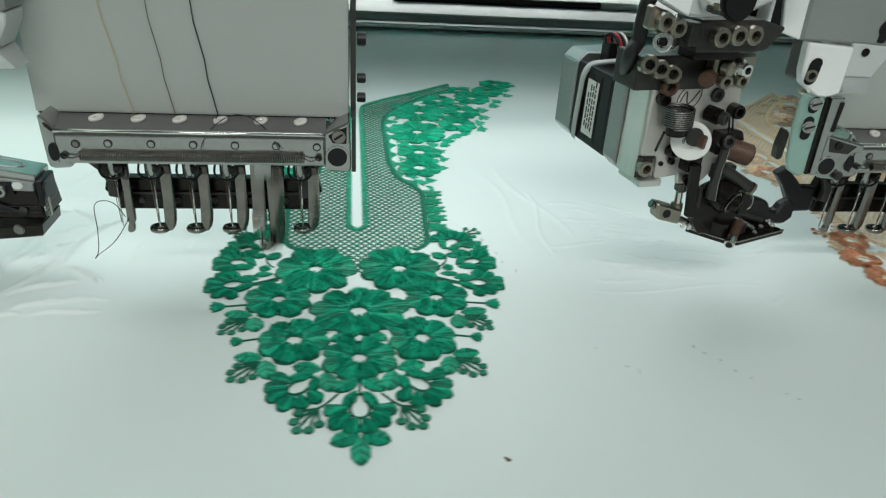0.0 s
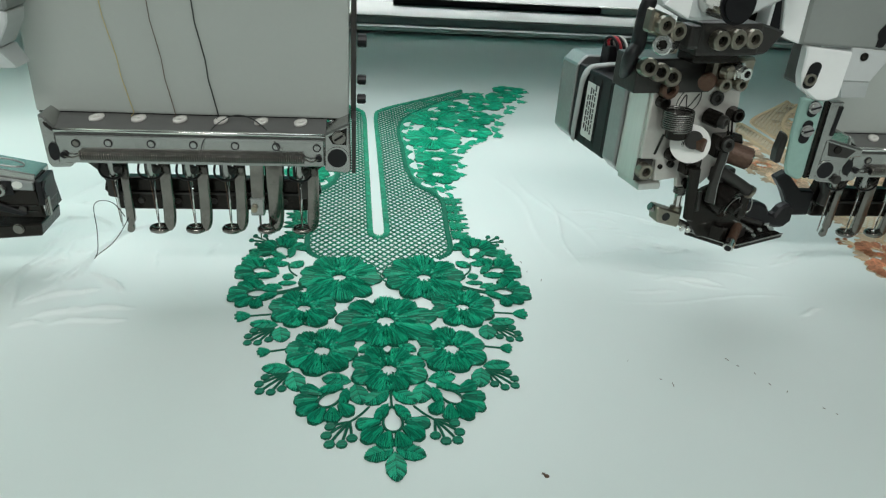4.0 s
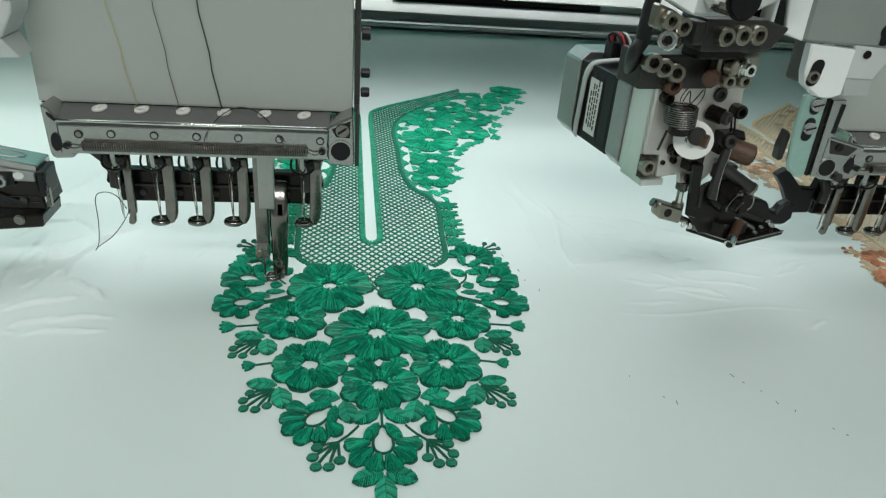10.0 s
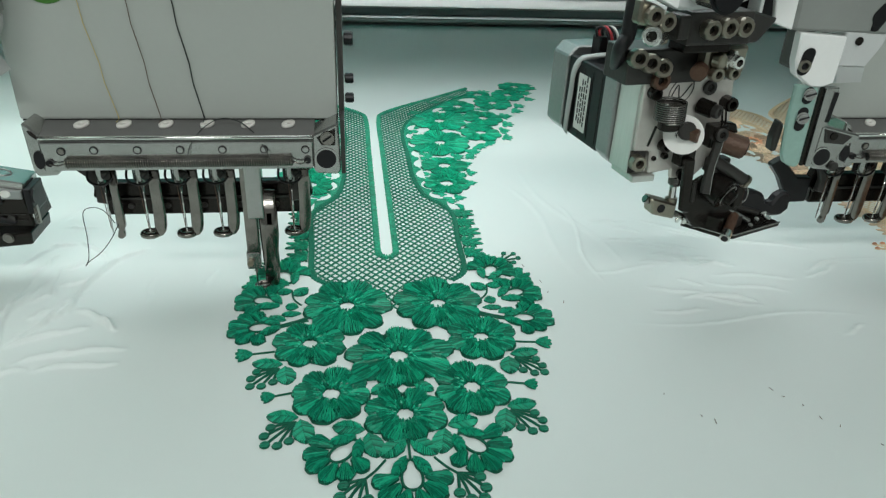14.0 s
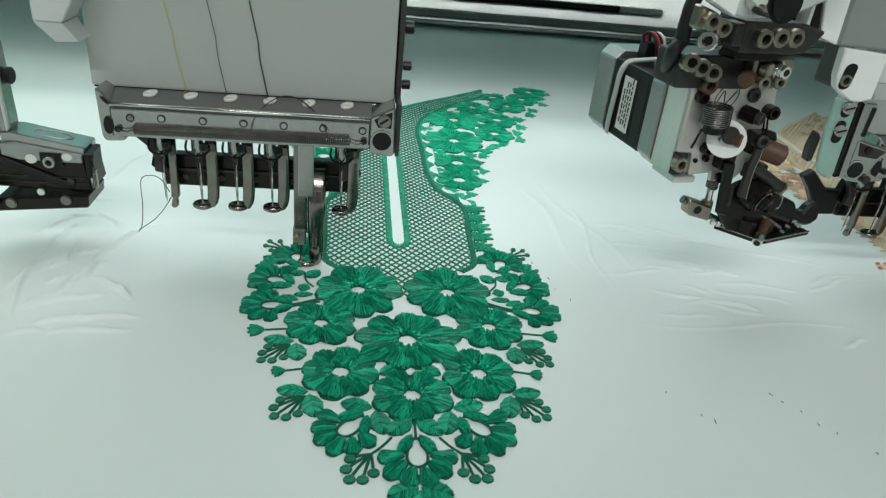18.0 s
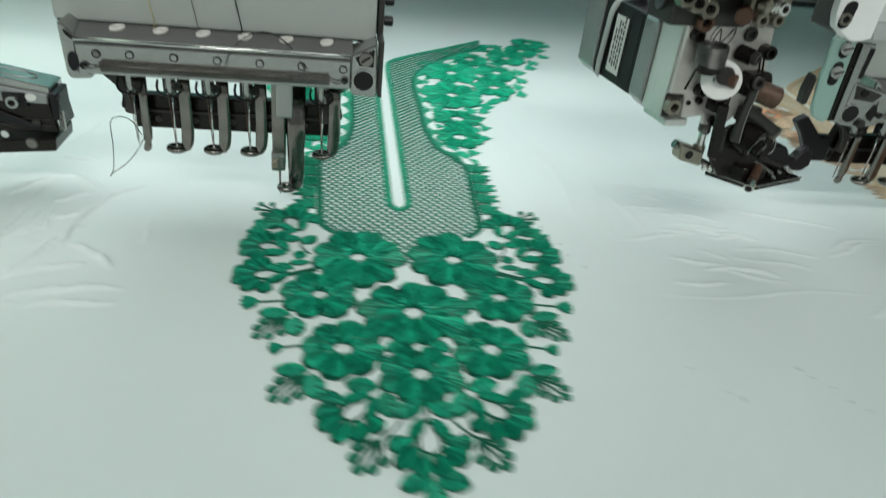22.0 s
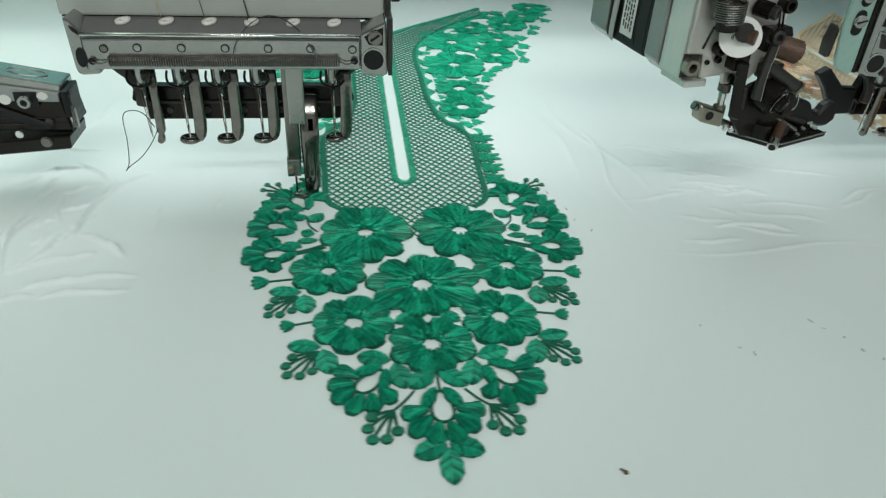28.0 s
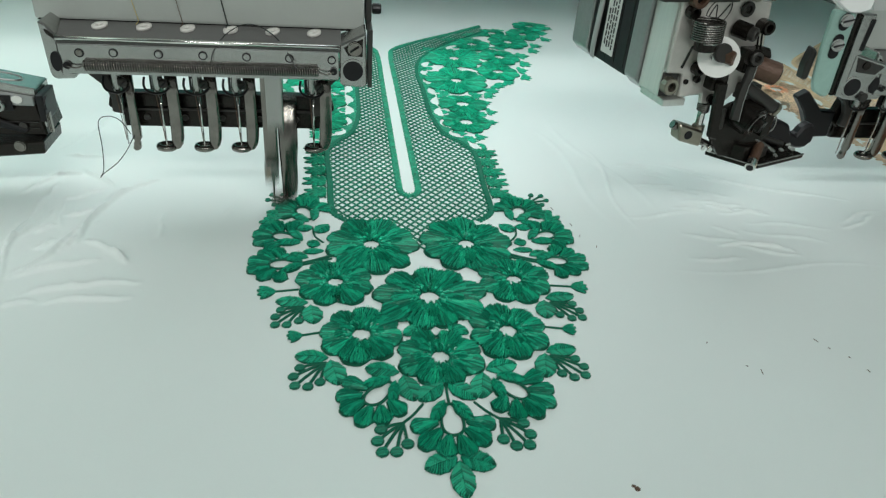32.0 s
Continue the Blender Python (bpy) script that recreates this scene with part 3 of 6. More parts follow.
class Motif:
    """One embroidered neckline, drawn in millimetres from its heart, with the axis along y."""

    def __init__(self, x0, y0, thread, cord, net, tone, pieces, fan=None):
        self.fan = fan
        self.net, self.thread = net, thread
        self.hem = BAND_GREEN if net is LATTICE else net
        self.x0, self.y0, self.cord, self.tone, self.pieces = x0, y0, cord, tone, pieces
        self.mesh = petal_set(thread, cord)
        self.plain = petal_mesh("leaf", "leaf", thread, cord, 0, False)
        self.rng = random.Random(7)
        self.far, self.far_thread = ([], [], []), LIT_GREEN
        self.level = 0

    def place(self, name, kind, x, y, ang, length, width, high, parent, root=None):
        lift = 0.00012 + 0.00005 * (self.level % 5)
        self.level += 1
        px, py = (self.x0 + x / 1000, self.y0 + y / 1000) if root is None else (x / 1000, y / 1000)
        m = Matrix.LocRotScale((px, py, lift), Euler((0, 0, ang)), (length / 1000, width / 1000, high / 1000))
        if name == "leaf" and (not self.pieces or y > 160):
            me, first = self.plain, len(self.far[0])
            self.far[0].extend(m @ v.co for v in me.vertices)
            self.far[1].extend([first + k for k in p.vertices] for p in me.polygons)
            self.far[2].extend(p.material_index for p in me.polygons)
            return None
        ob = new(name, self.mesh[kind][self.level % len(self.mesh[kind])])
        ob.parent = parent
        ob.matrix_basis = m
        return ob

    def far_leaves(self):
        """The small leaves that are too far off to be picked apart."""
        me = bpy.data.meshes.new("far_leaves")
        me.from_pydata(self.far[0], [], self.far[1])
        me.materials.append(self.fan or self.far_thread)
        me.materials.append(self.cord)
        me.polygons.foreach_set("material_index", self.far[2])
        ob = new("far_leaves", me)
        ob.parent = cloth
        ob["label"] = f"{self.tone} small stitched leaves"
        tagged(ob, kind="stuff")

    def core(self, name, x, y, r_out, r_in, label):
        """The knotted ring round the eye of a flower."""
        bm = bmesh.new()
        rings = 4
        for ring in range(rings):
            r = r_in + (r_out - r_in) * (ring + 0.3) / rings
            n = max(10, int(r * 2.1))
            for k in range(n):
                a = (k + 0.5 * (ring % 2)) * math.tau / n + self.rng.uniform(-0.1, 0.1)
                q = r + self.rng.uniform(-0.3, 0.3)
                bmesh.ops.create_icosphere(bm, subdivisions=1, radius=0.0007, matrix=Matrix.Translation((q * math.cos(a) / 1000, q * math.sin(a) / 1000, (2.3 - 0.14 * ring) * (0.6 if y > 160 else 1.0) / 1000)) @ Matrix.Rotation(a + self.rng.uniform(-0.7, 0.7), 4, "Z") @ Matrix.Diagonal((1.7, 0.7, 1.0, 1)))
        ob = obj(name, bm, self.far_thread if y > 160 and self.pieces else self.thread, cloth, label, smooth=False)
        ob.location = (self.x0 + x / 1000, self.y0 + y / 1000, 0)
        return ob

    def flower(self, x, y, rx, ry, n=8, hole=4.0, turn=0.0, high=1.9):
        far = y > 160
        if far:
            high *= 0.55
        f = self.core("flower", x, y, hole + (0.40 if self.pieces and y < 160 else 0.25) * (min(rx, ry) - hole), hole * 1.2, f"{self.tone} satin-stitched round flower with an open eye")
        rx, ry = (rx * 1.06, ry * 1.06) if far else (rx * 1.09, ry * 1.09)
        for k in range(n):
            a = turn + math.tau * (k + self.rng.uniform(-0.12, 0.12)) / n
            c, s = math.cos(a), math.sin(a)
            reach = 1 / math.sqrt((c / rx) ** 2 + (s / ry) ** 2) * self.rng.uniform(0.95, 1.03)
            wide = reach * math.tau / n * self.rng.uniform(0.86, 0.98)
            self.place("petal", "petal", hole * 0.95 * c, hole * 0.95 * s, a, reach - hole * 0.95, wide, high * self.rng.uniform(0.8, 1.15), f, root=f)
        if min(rx, ry) > 15:
            for k in range(n):
                a = turn + math.tau * (k + 0.5 + self.rng.uniform(-0.15, 0.15)) / n
                c, s = math.cos(a), math.sin(a)
                reach = 1 / math.sqrt((c / rx) ** 2 + (s / ry) ** 2) * self.rng.uniform(0.52, 0.68)
                self.place("inner_petal", "petal", hole * 0.9 * c, hole * 0.9 * s, a, reach - hole * 0.9, reach * math.tau / n * 0.62, high * 1.25, f, root=f)
        return f

    def bell(self, x, y, toward, size=1.0, high=1.9):
        """A tulip-like flower about a drop-shaped eye, opening towards an angle."""
        c, s = math.cos(toward), math.sin(toward)
        bm = bmesh.new()
        drop = []
        for k in range(26):
            a = k * math.tau / 26
            u = 7.8 * math.cos(a) * size
            v = 5.1 * math.sin(a) * (0.55 + 0.45 * math.cos(a / 2) ** 2) * size if a < math.pi else -5.1 * math.sin(math.tau - a) * (0.55 + 0.45 * math.cos((math.tau - a) / 2) ** 2) * size
            drop.append(((u * c - v * s) / 1000, (u * s + v * c) / 1000, 0.0008))
        tube(drop, 0.00062, 5, bm, close=True)
        f = obj("bell_flower", bm, self.cord, cloth, f"{self.tone} satin-stitched bell-shaped flower with a drop-shaped eye")
        f.location = (self.x0 + x / 1000, self.y0 + y / 1000, 0)
        for u, v, a, n, w in ((0.4, 5.2, 1.25, 11.4, 8.8), (0.4, -5.2, -1.25, 11.4, 8.8), (4.6, 4.5, 0.75, 11.9, 8.8), (4.6, -4.5, -0.75, 11.9, 8.8), (7.2, 1.9, 0.26, 11.9, 8.8), (7.2, -1.9, -0.26, 11.9, 8.8)):
            u, v = u * size, v * size
            self.place("petal", "petal", u * c - v * s, u * s + v * c, toward + a, n * size * self.rng.uniform(0.94, 1.06), w * size, high * self.rng.uniform(0.85, 1.15), f, root=f)
        for side in (1, -1):
            u, v = -9.4 * size, 1.3 * side * size
            self.place("wrap_petal", "leaf", u * c - v * s, u * s + v * c, toward + 0.52 * side, 12.5 * size, 5.2 * size, high * 1.2, f, root=f)
        return f

    def leaf(self, x0, y0, x1, y1, wide, name="leaf", high=1.1):
        a = math.atan2(y1 - y0, x1 - x0)
        self.place(name, "leaf", x0, y0, a, math.hypot(x1 - x0, y1 - y0), wide * 1.2, high, cloth)

    def dot(self, x, y, r):
        self.place("berry", "berry", x - r, y, 0.0, 2 * r, 2 * r, 1.2, cloth)

    def line(self, pts, r=0.45, name="stem", smooth=True):
        p = [(self.x0 + x / 1000, self.y0 + y / 1000, 0.0003) for x, y in pts]
        return obj(name, tube(bezier(p, 6) if smooth else p, r / 1000, 5), self.cord, cloth)

    def band(self, pts, wide, name, mat=None):
        """A flat satin band with a rounded top."""
        p = [Vector((self.x0 + x / 1000, self.y0 + y / 1000, 0)) for x, y in pts]
        fine = [p[0]]
        for q in bezier(p, 12)[1:]:
            while (q - fine[-1]).length > 0.0012:
                fine.append(fine[-1] + (q - fine[-1]).normalized() * 0.0012)
        p = fine
        bm = bmesh.new()
        rows = []
        for i, q in enumerate(p):
            d = (p[min(i + 1, len(p) - 1)] - p[max(i - 1, 0)]).normalized()
            s = Vector((-d.y, d.x, 0)) * wide / 2000 * (1.12 if i % 2 else 0.78)
            up = Vector((0, 0, 0.0015 if i % 2 else 0.0005))
            rows.append([bm.verts.new(q - s), bm.verts.new(q - s * 0.7 + up), bm.verts.new(q + s * 0.7 + up), bm.verts.new(q + s)])
        for u, v in zip(rows, rows[1:]):
            for k in range(3):
                bm.faces.new((u[k], u[k + 1], v[k + 1], v[k]))
        return obj(name, bm, mat or self.hem, cloth, smooth=False)

    def bud(self, x0, y0, x1, y1, m):
        """A bud on a thin stem, opening like a small fan."""
        a = math.atan2(y1 - y0, (x1 - x0))
        bx, by = x0 * 0.45 + x1 * 0.55, y0 * 0.45 + y1 * 0.55
        n = math.hypot(x1 - x0, y1 - y0) * 0.46
        self.line([(x0 * m, y0), (bx * m, by)], 0.55)
        for d in (-0.60, -0.22, 0.18, 0.56):
            self.leaf(bx * m, by, (bx + n * math.cos(a + d)) * m, by + n * math.sin(a + d), n * 0.28, "bud_petal")

    def spray(self, root, berries, m, r=1.9):
        x0, y0 = root
        for x, y in berries:
            self.line([(x0 * m, y0), ((x0 + x) / 2 * m, (y0 + y) / 2 + 0.6), (x * m, y)], 0.66)
            self.dot(x * m, y, r * 1.12)

    def sprig(self, x, y, ang, size, m):
        """A short sprig of three to five small leaves."""
        for d in (-1.3, -0.65, 0.0, 0.65, 1.3):
            n = size * self.rng.uniform(0.7, 1.05)
            self.leaf(x * m, y, (x + n * math.cos(ang + d)) * m, y + n * math.sin(ang + d), n * 0.36, "leaf", 0.5 if y > 160 else 1.2)

    def draw(self):
        self.lattice()
        self.flower(0, -1.2, 25.0, 21.8, 9, 4.6, 0.17, high=2.0)
        self.flower(0, -41.2, 17.4, 16.2, 8, 3.8, 0.4)
        for m in (1, -1):
            def way(mid):
                return mid if m == 1 else math.pi - mid
            self.flower(23.7 * m, 43, 22.2, 25.0, 9, 4.2, 0.1 * m)
            self.flower(41.4 * m, 11.2, 16.8, 17.4, 8, 3.8, 0.3 * m)
            self.flower(30.8 * m, -26.0, 16.6, 18.0, 8, 4.0, 0.2 * m)
            # bells round the rim
            self.bell(25.3 * m, -60.0, way(-0.85), 0.92)
            self.bell(64.8 * m, 26.8, way(-0.10), 0.90)
            self.bell(65.4 * m, 50.2, way(0.42), 0.90)
            self.bell(57.2 * m, 74.4, way(1.15), 0.90)
            # leaves and stems
            self.leaf(17.0 * m, -48.8, 30 * m, -46.0, 7.4)
            self.leaf(15.6 * m, -50.4, 12.4 * m, -64.4, 7.6)
            self.leaf(0.8 * m, -55.0, 10.8 * m, -64.6, 7.2)
            self.leaf(0.5 * m, -91.5, 12 * m, -96.0, 7.2)
            self.line([(9.5 * m, -66), (13.4 * m, -71.0), (17.6 * m, -75.0)], 0.55)
            self.spray((17.6, -75.0), [(25.6, -77.6), (27.0, -82.8), (25.6, -87.6), (20.8, -87.8), (16.8, -84.6)], m, 2.1)
            self.leaf(5 * m, -20.5, 13.6 * m, -27.0, 5.2)
            self.leaf(44.0 * m, -39.2, 57.0 * m, -38.0, 6.8)
            self.leaf(43.2 * m, -40.4, 40.0 * m, -54.6, 7.6)
            self.spray((44.8, -42.0), [(54.8, -44.4), (57.0, -49.2), (56.2, -54.2), (51.4, -55.0), (47.0, -52.6)], m, 1.9)
            self.leaf(53.0 * m, -3.0, 66.8 * m, -1.8, 6.6)
            self.leaf(51.8 * m, -4.8, 50.0 * m, -17.8, 7.6)
            self.spray((54.6, -6.0), [(64.2, -8.0), (66.2, -12.8), (66.0, -17.8), (61.2, -18.0), (56.4, -15.6)], m, 1.9)
            self.bud(47.2, -23.4, 60.6, -26.2, m)
            self.bud(57.4, 6.8, 75.2, 4.6, m)
            self.line([(42 * m, 34.7), (50 * m, 30.4), (58 * m, 27.2)], 0.9)
            self.line([(43 * m, 31.6), (51 * m, 28.4), (60 * m, 25.4)], 0.6)
            self.leaf(44.6 * m, 62.8, 51.2 * m, 55.2, 6.4)
            self.line([(52.9 * m, 60.6), (51.4 * m, 52.0), (47.2 * m, 46.0)], 0.55)
            self.leaf(48.6 * m, 44.0, 55.2 * m, 45.4, 5.8)
            self.leaf(54.0 * m, 32.4, 62.6 * m, 35.8, 4.6)
            self.leaf(46.8 * m, 38.0, 56.6 * m, 37.2, 3.8)
            self.leaf(52.6 * m, 60.8, 60.4 * m, 58.4, 5.2)
            self.leaf(57.0 * m, 66.0, 64.6 * m, 62.4, 4.8)
            self.leaf(66.6 * m, 74.6, 77.0 * m, 75.6, 4.6)
            self.sprig(71.5, 67.0, 0.4, 9.5, m)
            self.sprig(50.4, 79.0, 2.1, 8.5, m)
            self.spray((66.0, 85.6), [(69.6, 95.0), (75.4, 94.6), (77.2, 89.2), (73.4, 84.0)], m, 1.5)
            self.sprig(56.5, 89.0, 1.5, 8.5, m)
            # the narrow border up the side
            for k in range(5):
                y, x = 98.0 + 13.6 * k, 46.6 + 0.35 * k
                self.line([(x * m, y - 6), ((x + 2.2) * m, y), (x * m, y + 6)], 0.6)
                for d, reach, wide in ((-1.15, 7.0, 2.6), (-0.72, 10.4, 3.0), (-0.24, 12.8, 3.2), (0.26, 12.8, 3.2), (0.74, 10.4, 3.0), (1.18, 7.0, 2.6)):
                    n = reach * self.rng.uniform(0.9, 1.08)
                    self.leaf(x * m, y, (x + n * math.cos(d)) * m, y + n * math.sin(d), wide, "leaf", 1.0)
            # the fan of flowers over the shoulder
            near = self.mesh
            self.mesh = petal_set(self.fan or LIT_SATIN, self.cord)
            for x, y, rx, ry, n in ((49, 203, 17, 17, 8), (52, 238, 19, 17, 8), (54.5, 290, 27, 28, 9), (61, 348, 27, 26, 9), (94, 315, 18, 21, 8),
                                    (103, 356, 19, 22, 8), (84, 392, 18, 19, 7), (121, 404, 20, 22, 8), (142, 432, 18, 20, 8), (156, 463, 18, 18, 8), (111, 432, 13, 14, 7)):
                if self.pieces or m > 0 or x < 130:
                    self.flower(x * m, y, rx * 0.95, ry * (1.12 if y < 330 else 1.04), n, 4.9, 0.3 * m)
            for x, y, a, s in ((46, 172, 0.5, 8), (52, 178, 0.0, 8), (41, 184, 1.2, 7), (40, 218, 0.3, 7), (38, 260, 0.2, 8), (60, 219, 0.0, 8), (64, 204, 0.0, 8), (68, 224, 0.0, 8), (67, 242, 0.2, 8), (72, 258, -0.2, 9),
                               (78, 268, -0.4, 9), (84, 282, -0.6, 10), (94, 290, -0.4, 10), (112, 304, -0.4, 10), (113, 322, 0.0, 11), (119, 340, -0.2, 11), (122, 362, 0.1, 11), (136, 380, -0.3, 11), (76, 318, 0.6, 9),
                               (142, 396, -0.1, 11), (158, 420, -0.2, 11), (160, 440, 0.1, 11), (172, 460, 0.0, 9), (170, 472, 0.5, 9), (146, 448, 1.4, 10), (34, 318, 2.8, 8), (42, 372, 2.2, 9),
                               (64, 404, 2.0, 10), (88, 424, 2.0, 10), (118, 442, 1.9, 11), (78, 366, 0.8, 9), (104, 382, 1.0, 9), (128, 426, 2.0, 8), (76, 300, 0.2, 8), (42, 221, 0.2, 8), (62, 257, 0.3, 9), (38, 262, 0.4, 8), (74, 268, 0.8, 9), (84, 334, 0.5, 9), (74, 372, 0.6, 10), (108, 384, 0.4, 9), (58, 218, 0.4, 8), (94, 338, 1.8, 9), (130, 418, 0.4, 9)):
                if self.pieces or m > 0 or x < 130:
                    self.sprig(x, y, a, s, m)
            self.mesh = near
        # the bell at the foot and the three leaves below it
        self.bell(0, -74.6, -math.pi / 2, 0.98)
        self.leaf(0, -93, 0, -108.5, 7.0)
        self.line([(0, -56), (0, -66)], 0.6)
        for x, y in ((-10.5, 24), (10.5, 24), (26, 20.5), (-26, 20.5), (26, 4), (-26, 4), (14, -10), (-14, -10)):
            self.dot(x, y + 3, 1.9)
        self.far_leaves()

    def lattice(self):
        outer = [(18, 60), (34, 66.5), (41, 73), (43.6, 82), (44.5, 110), (46.5, 150), (41, 166), (33.5, 177), (29, 190), (25.5, 219), (25.5, 264), (24.5, 309), (33, 348), (61, 391), (103, 436)]
        inner = [(103, 458), (66, 424), (31, 393.5), (10.5, 371), (5.6, 349), (5.5, 270), (5.5, 105), (4.2, 98)]
        half = [(0, 36)] + outer + inner + [(0, 95)]
        poly = half + [(-x, y) for x, y in reversed(half)]
        poly = [p for i, p in enumerate(poly) if p != poly[i - 1]]
        w, h = 5.0, 6.0
        strip = bmesh.new()
        tube([(0, 0, 0), (1, 0, 0)], 0.5, 4, strip)
        me = bpy.data.meshes.new("lattice_thread")
        strip.to_mesh(me)
        strip.free()
        me.materials.append(self.net)
        far = bmesh.new()
        for sign in (1, -1):
            for k in range(-110, 111):
                # the line x/w - sign*y/h = k
                def side(p):
                    return p[0] / w - sign * p[1] / h - k
                cuts = []
                for p, q in zip(poly, poly[1:] + poly[:1]):
                    a, b = side(p), side(q)
                    if (a < 0) != (b < 0):
                        s = a / (a - b)
                        cuts.append((p[0] + s * (q[0] - p[0]), p[1] + s * (q[1] - p[1])))
                cuts.sort(key=lambda c: c[1])
                for p, q in zip(cuts[::2], cuts[1::2]):
                    a = Vector((self.x0 + p[0] / 1000, self.y0 + p[1] / 1000, 0.00025 + 0.00022 * (sign > 0)))
                    b = Vector((self.x0 + q[0] / 1000, self.y0 + q[1] / 1000, a.z))
                    if (b - a).length < 0.0008:
                        continue
                    if self.pieces and (p[1] + q[1]) / 2 < 185:
                        ob = new("lattice_thread", me)
                        ob.parent = cloth
                        ob.matrix_basis = Matrix.LocRotScale(a, Euler((0, 0, math.atan2(b.y - a.y, b.x - a.x))), ((b - a).length, 0.00105, 0.0010))
                    else:
                        tube([a, b], 0.00052, 4, far)
        tagged(obj("far_lattice", far, self.net, cloth, f"{self.tone} open lattice of crossing threads"), kind="stuff")
        for m in (1, -1):
            self.band([(x * m, y) for x, y in outer[1:]], 3.6, "border_band", self.net)
            self.band([(x * m, y) for x, y in inner[:-1]], 4.0, "neck_band")
            # the scalloped hem beside the border: round bites between pointed cusps
            edge = bezier([Vector((x, y, 0)) for x, y in outer[5:]], 24)
            bm = bmesh.new()
            rows, run = [], 0.0
            for i, (a, b) in enumerate(zip(edge, edge[1:])):
                d = (b - a).normalized()
                run += (b - a).length
                off = 3.0 + 7.5 * (1 - abs(math.sin(math.pi * run / 22.0)) ** 0.5)
                lift = 0.9 + 0.5 * (i % 2)
                rows.append([bm.verts.new(((self.x0 + (a.x + d.y * o) * m / 1000), self.y0 + (a.y - d.x * o) / 1000, h / 1000)) for o, h in ((0.6, 0.5), (1.4, lift), (off - 0.7, lift), (off, 0.05))])
            for u, v in zip(rows, rows[1:]):
                for k in range(3):
                    bm.faces.new((u[k], u[k + 1], v[k + 1], v[k]))
            obj("scalloped_hem", bm, self.hem, cloth, smooth=False)
            run = 0.0
            for a, b in zip(edge, edge[1:]):
                d = (b - a).normalized()
                before, run = run, run + (b - a).length
                if int(before / 11.0) != int(run / 11.0) and a.y < 400:
                    px, py = a.x + d.y * 13.5, a.y - d.x * 13.5
                    for lean in (-0.9, 0.0, 0.9):
                        self.leaf(px * m, py, (px - d.y * 4.6 + d.x * 4.2 * lean) * m, py + d.x * 4.6 + d.y * 4.2 * lean, 2.4, "leaf", 0.5)
        self.band([(-5.5, 106), (-5.0, 99.5), (-2.8, 96), (0, 95), (2.8, 96), (5.0, 99.5), (5.5, 106)], 4.0, "slit_end_band")


Motif(MX, MY, GREEN, GREEN_CORD, LATTICE, "emerald green", True).draw()
Motif(MX + D + 0.006, MY, ORANGE, GOLD_CORD, GOLD_CORD, "orange and gold", False, PALE_GOLD).draw()

# ---- the sewing heads ----
NEEDLES = [(-44.3 + 17.93 * k) / 1000 for k in range(6)]
NY = -0.0045


def foot_mesh(bent):
    """A presser foot: a rounded shank with a ring at its toe, the ring's centre at the origin."""
    if bent:
        return loft([(v[0] / 1000, 0, v[1] / 1000, v[2] / 1000, v[3] / 1000) for v in ((3.6, -2.0, 1.0, 1.2), (3.8, -1.0, 1.9, 1.7), (4.2, 1.6, 1.7, 1.5), (4.4, 3.0, 1.3, 1.4), (4.6, 4.6, 2.2, 1.7), (4.8, 10, 2.2, 1.6), (4.7, 24, 2.1, 1.6), (4.6, 40, 2.1, 1.6))])
    bm = loft([(v[0] / 1000, v[4] / 1000, v[1] / 1000, v[2] / 1000, v[3] / 1000) for v in ((3.6, -1.1, 1.0, 2.2, 0.4), (4.6, -0.4, 2.0, 2.4, 0.3), (5.2, 1.6, 2.7, 2.3, 0.2), (5.6, 4.5, 3.0, 2.0, 0), (5.9, 9, 3.1, 1.7, 0), (6.0, 16, 3.1, 1.6, 0), (5.9, 28, 3.0, 1.6, 0), (5.8, 40, 2.8, 1.6, 0))])
    torus((0, 0, 0), 0.0037, 0.0016, 0.85, bm=bm)
    return bm


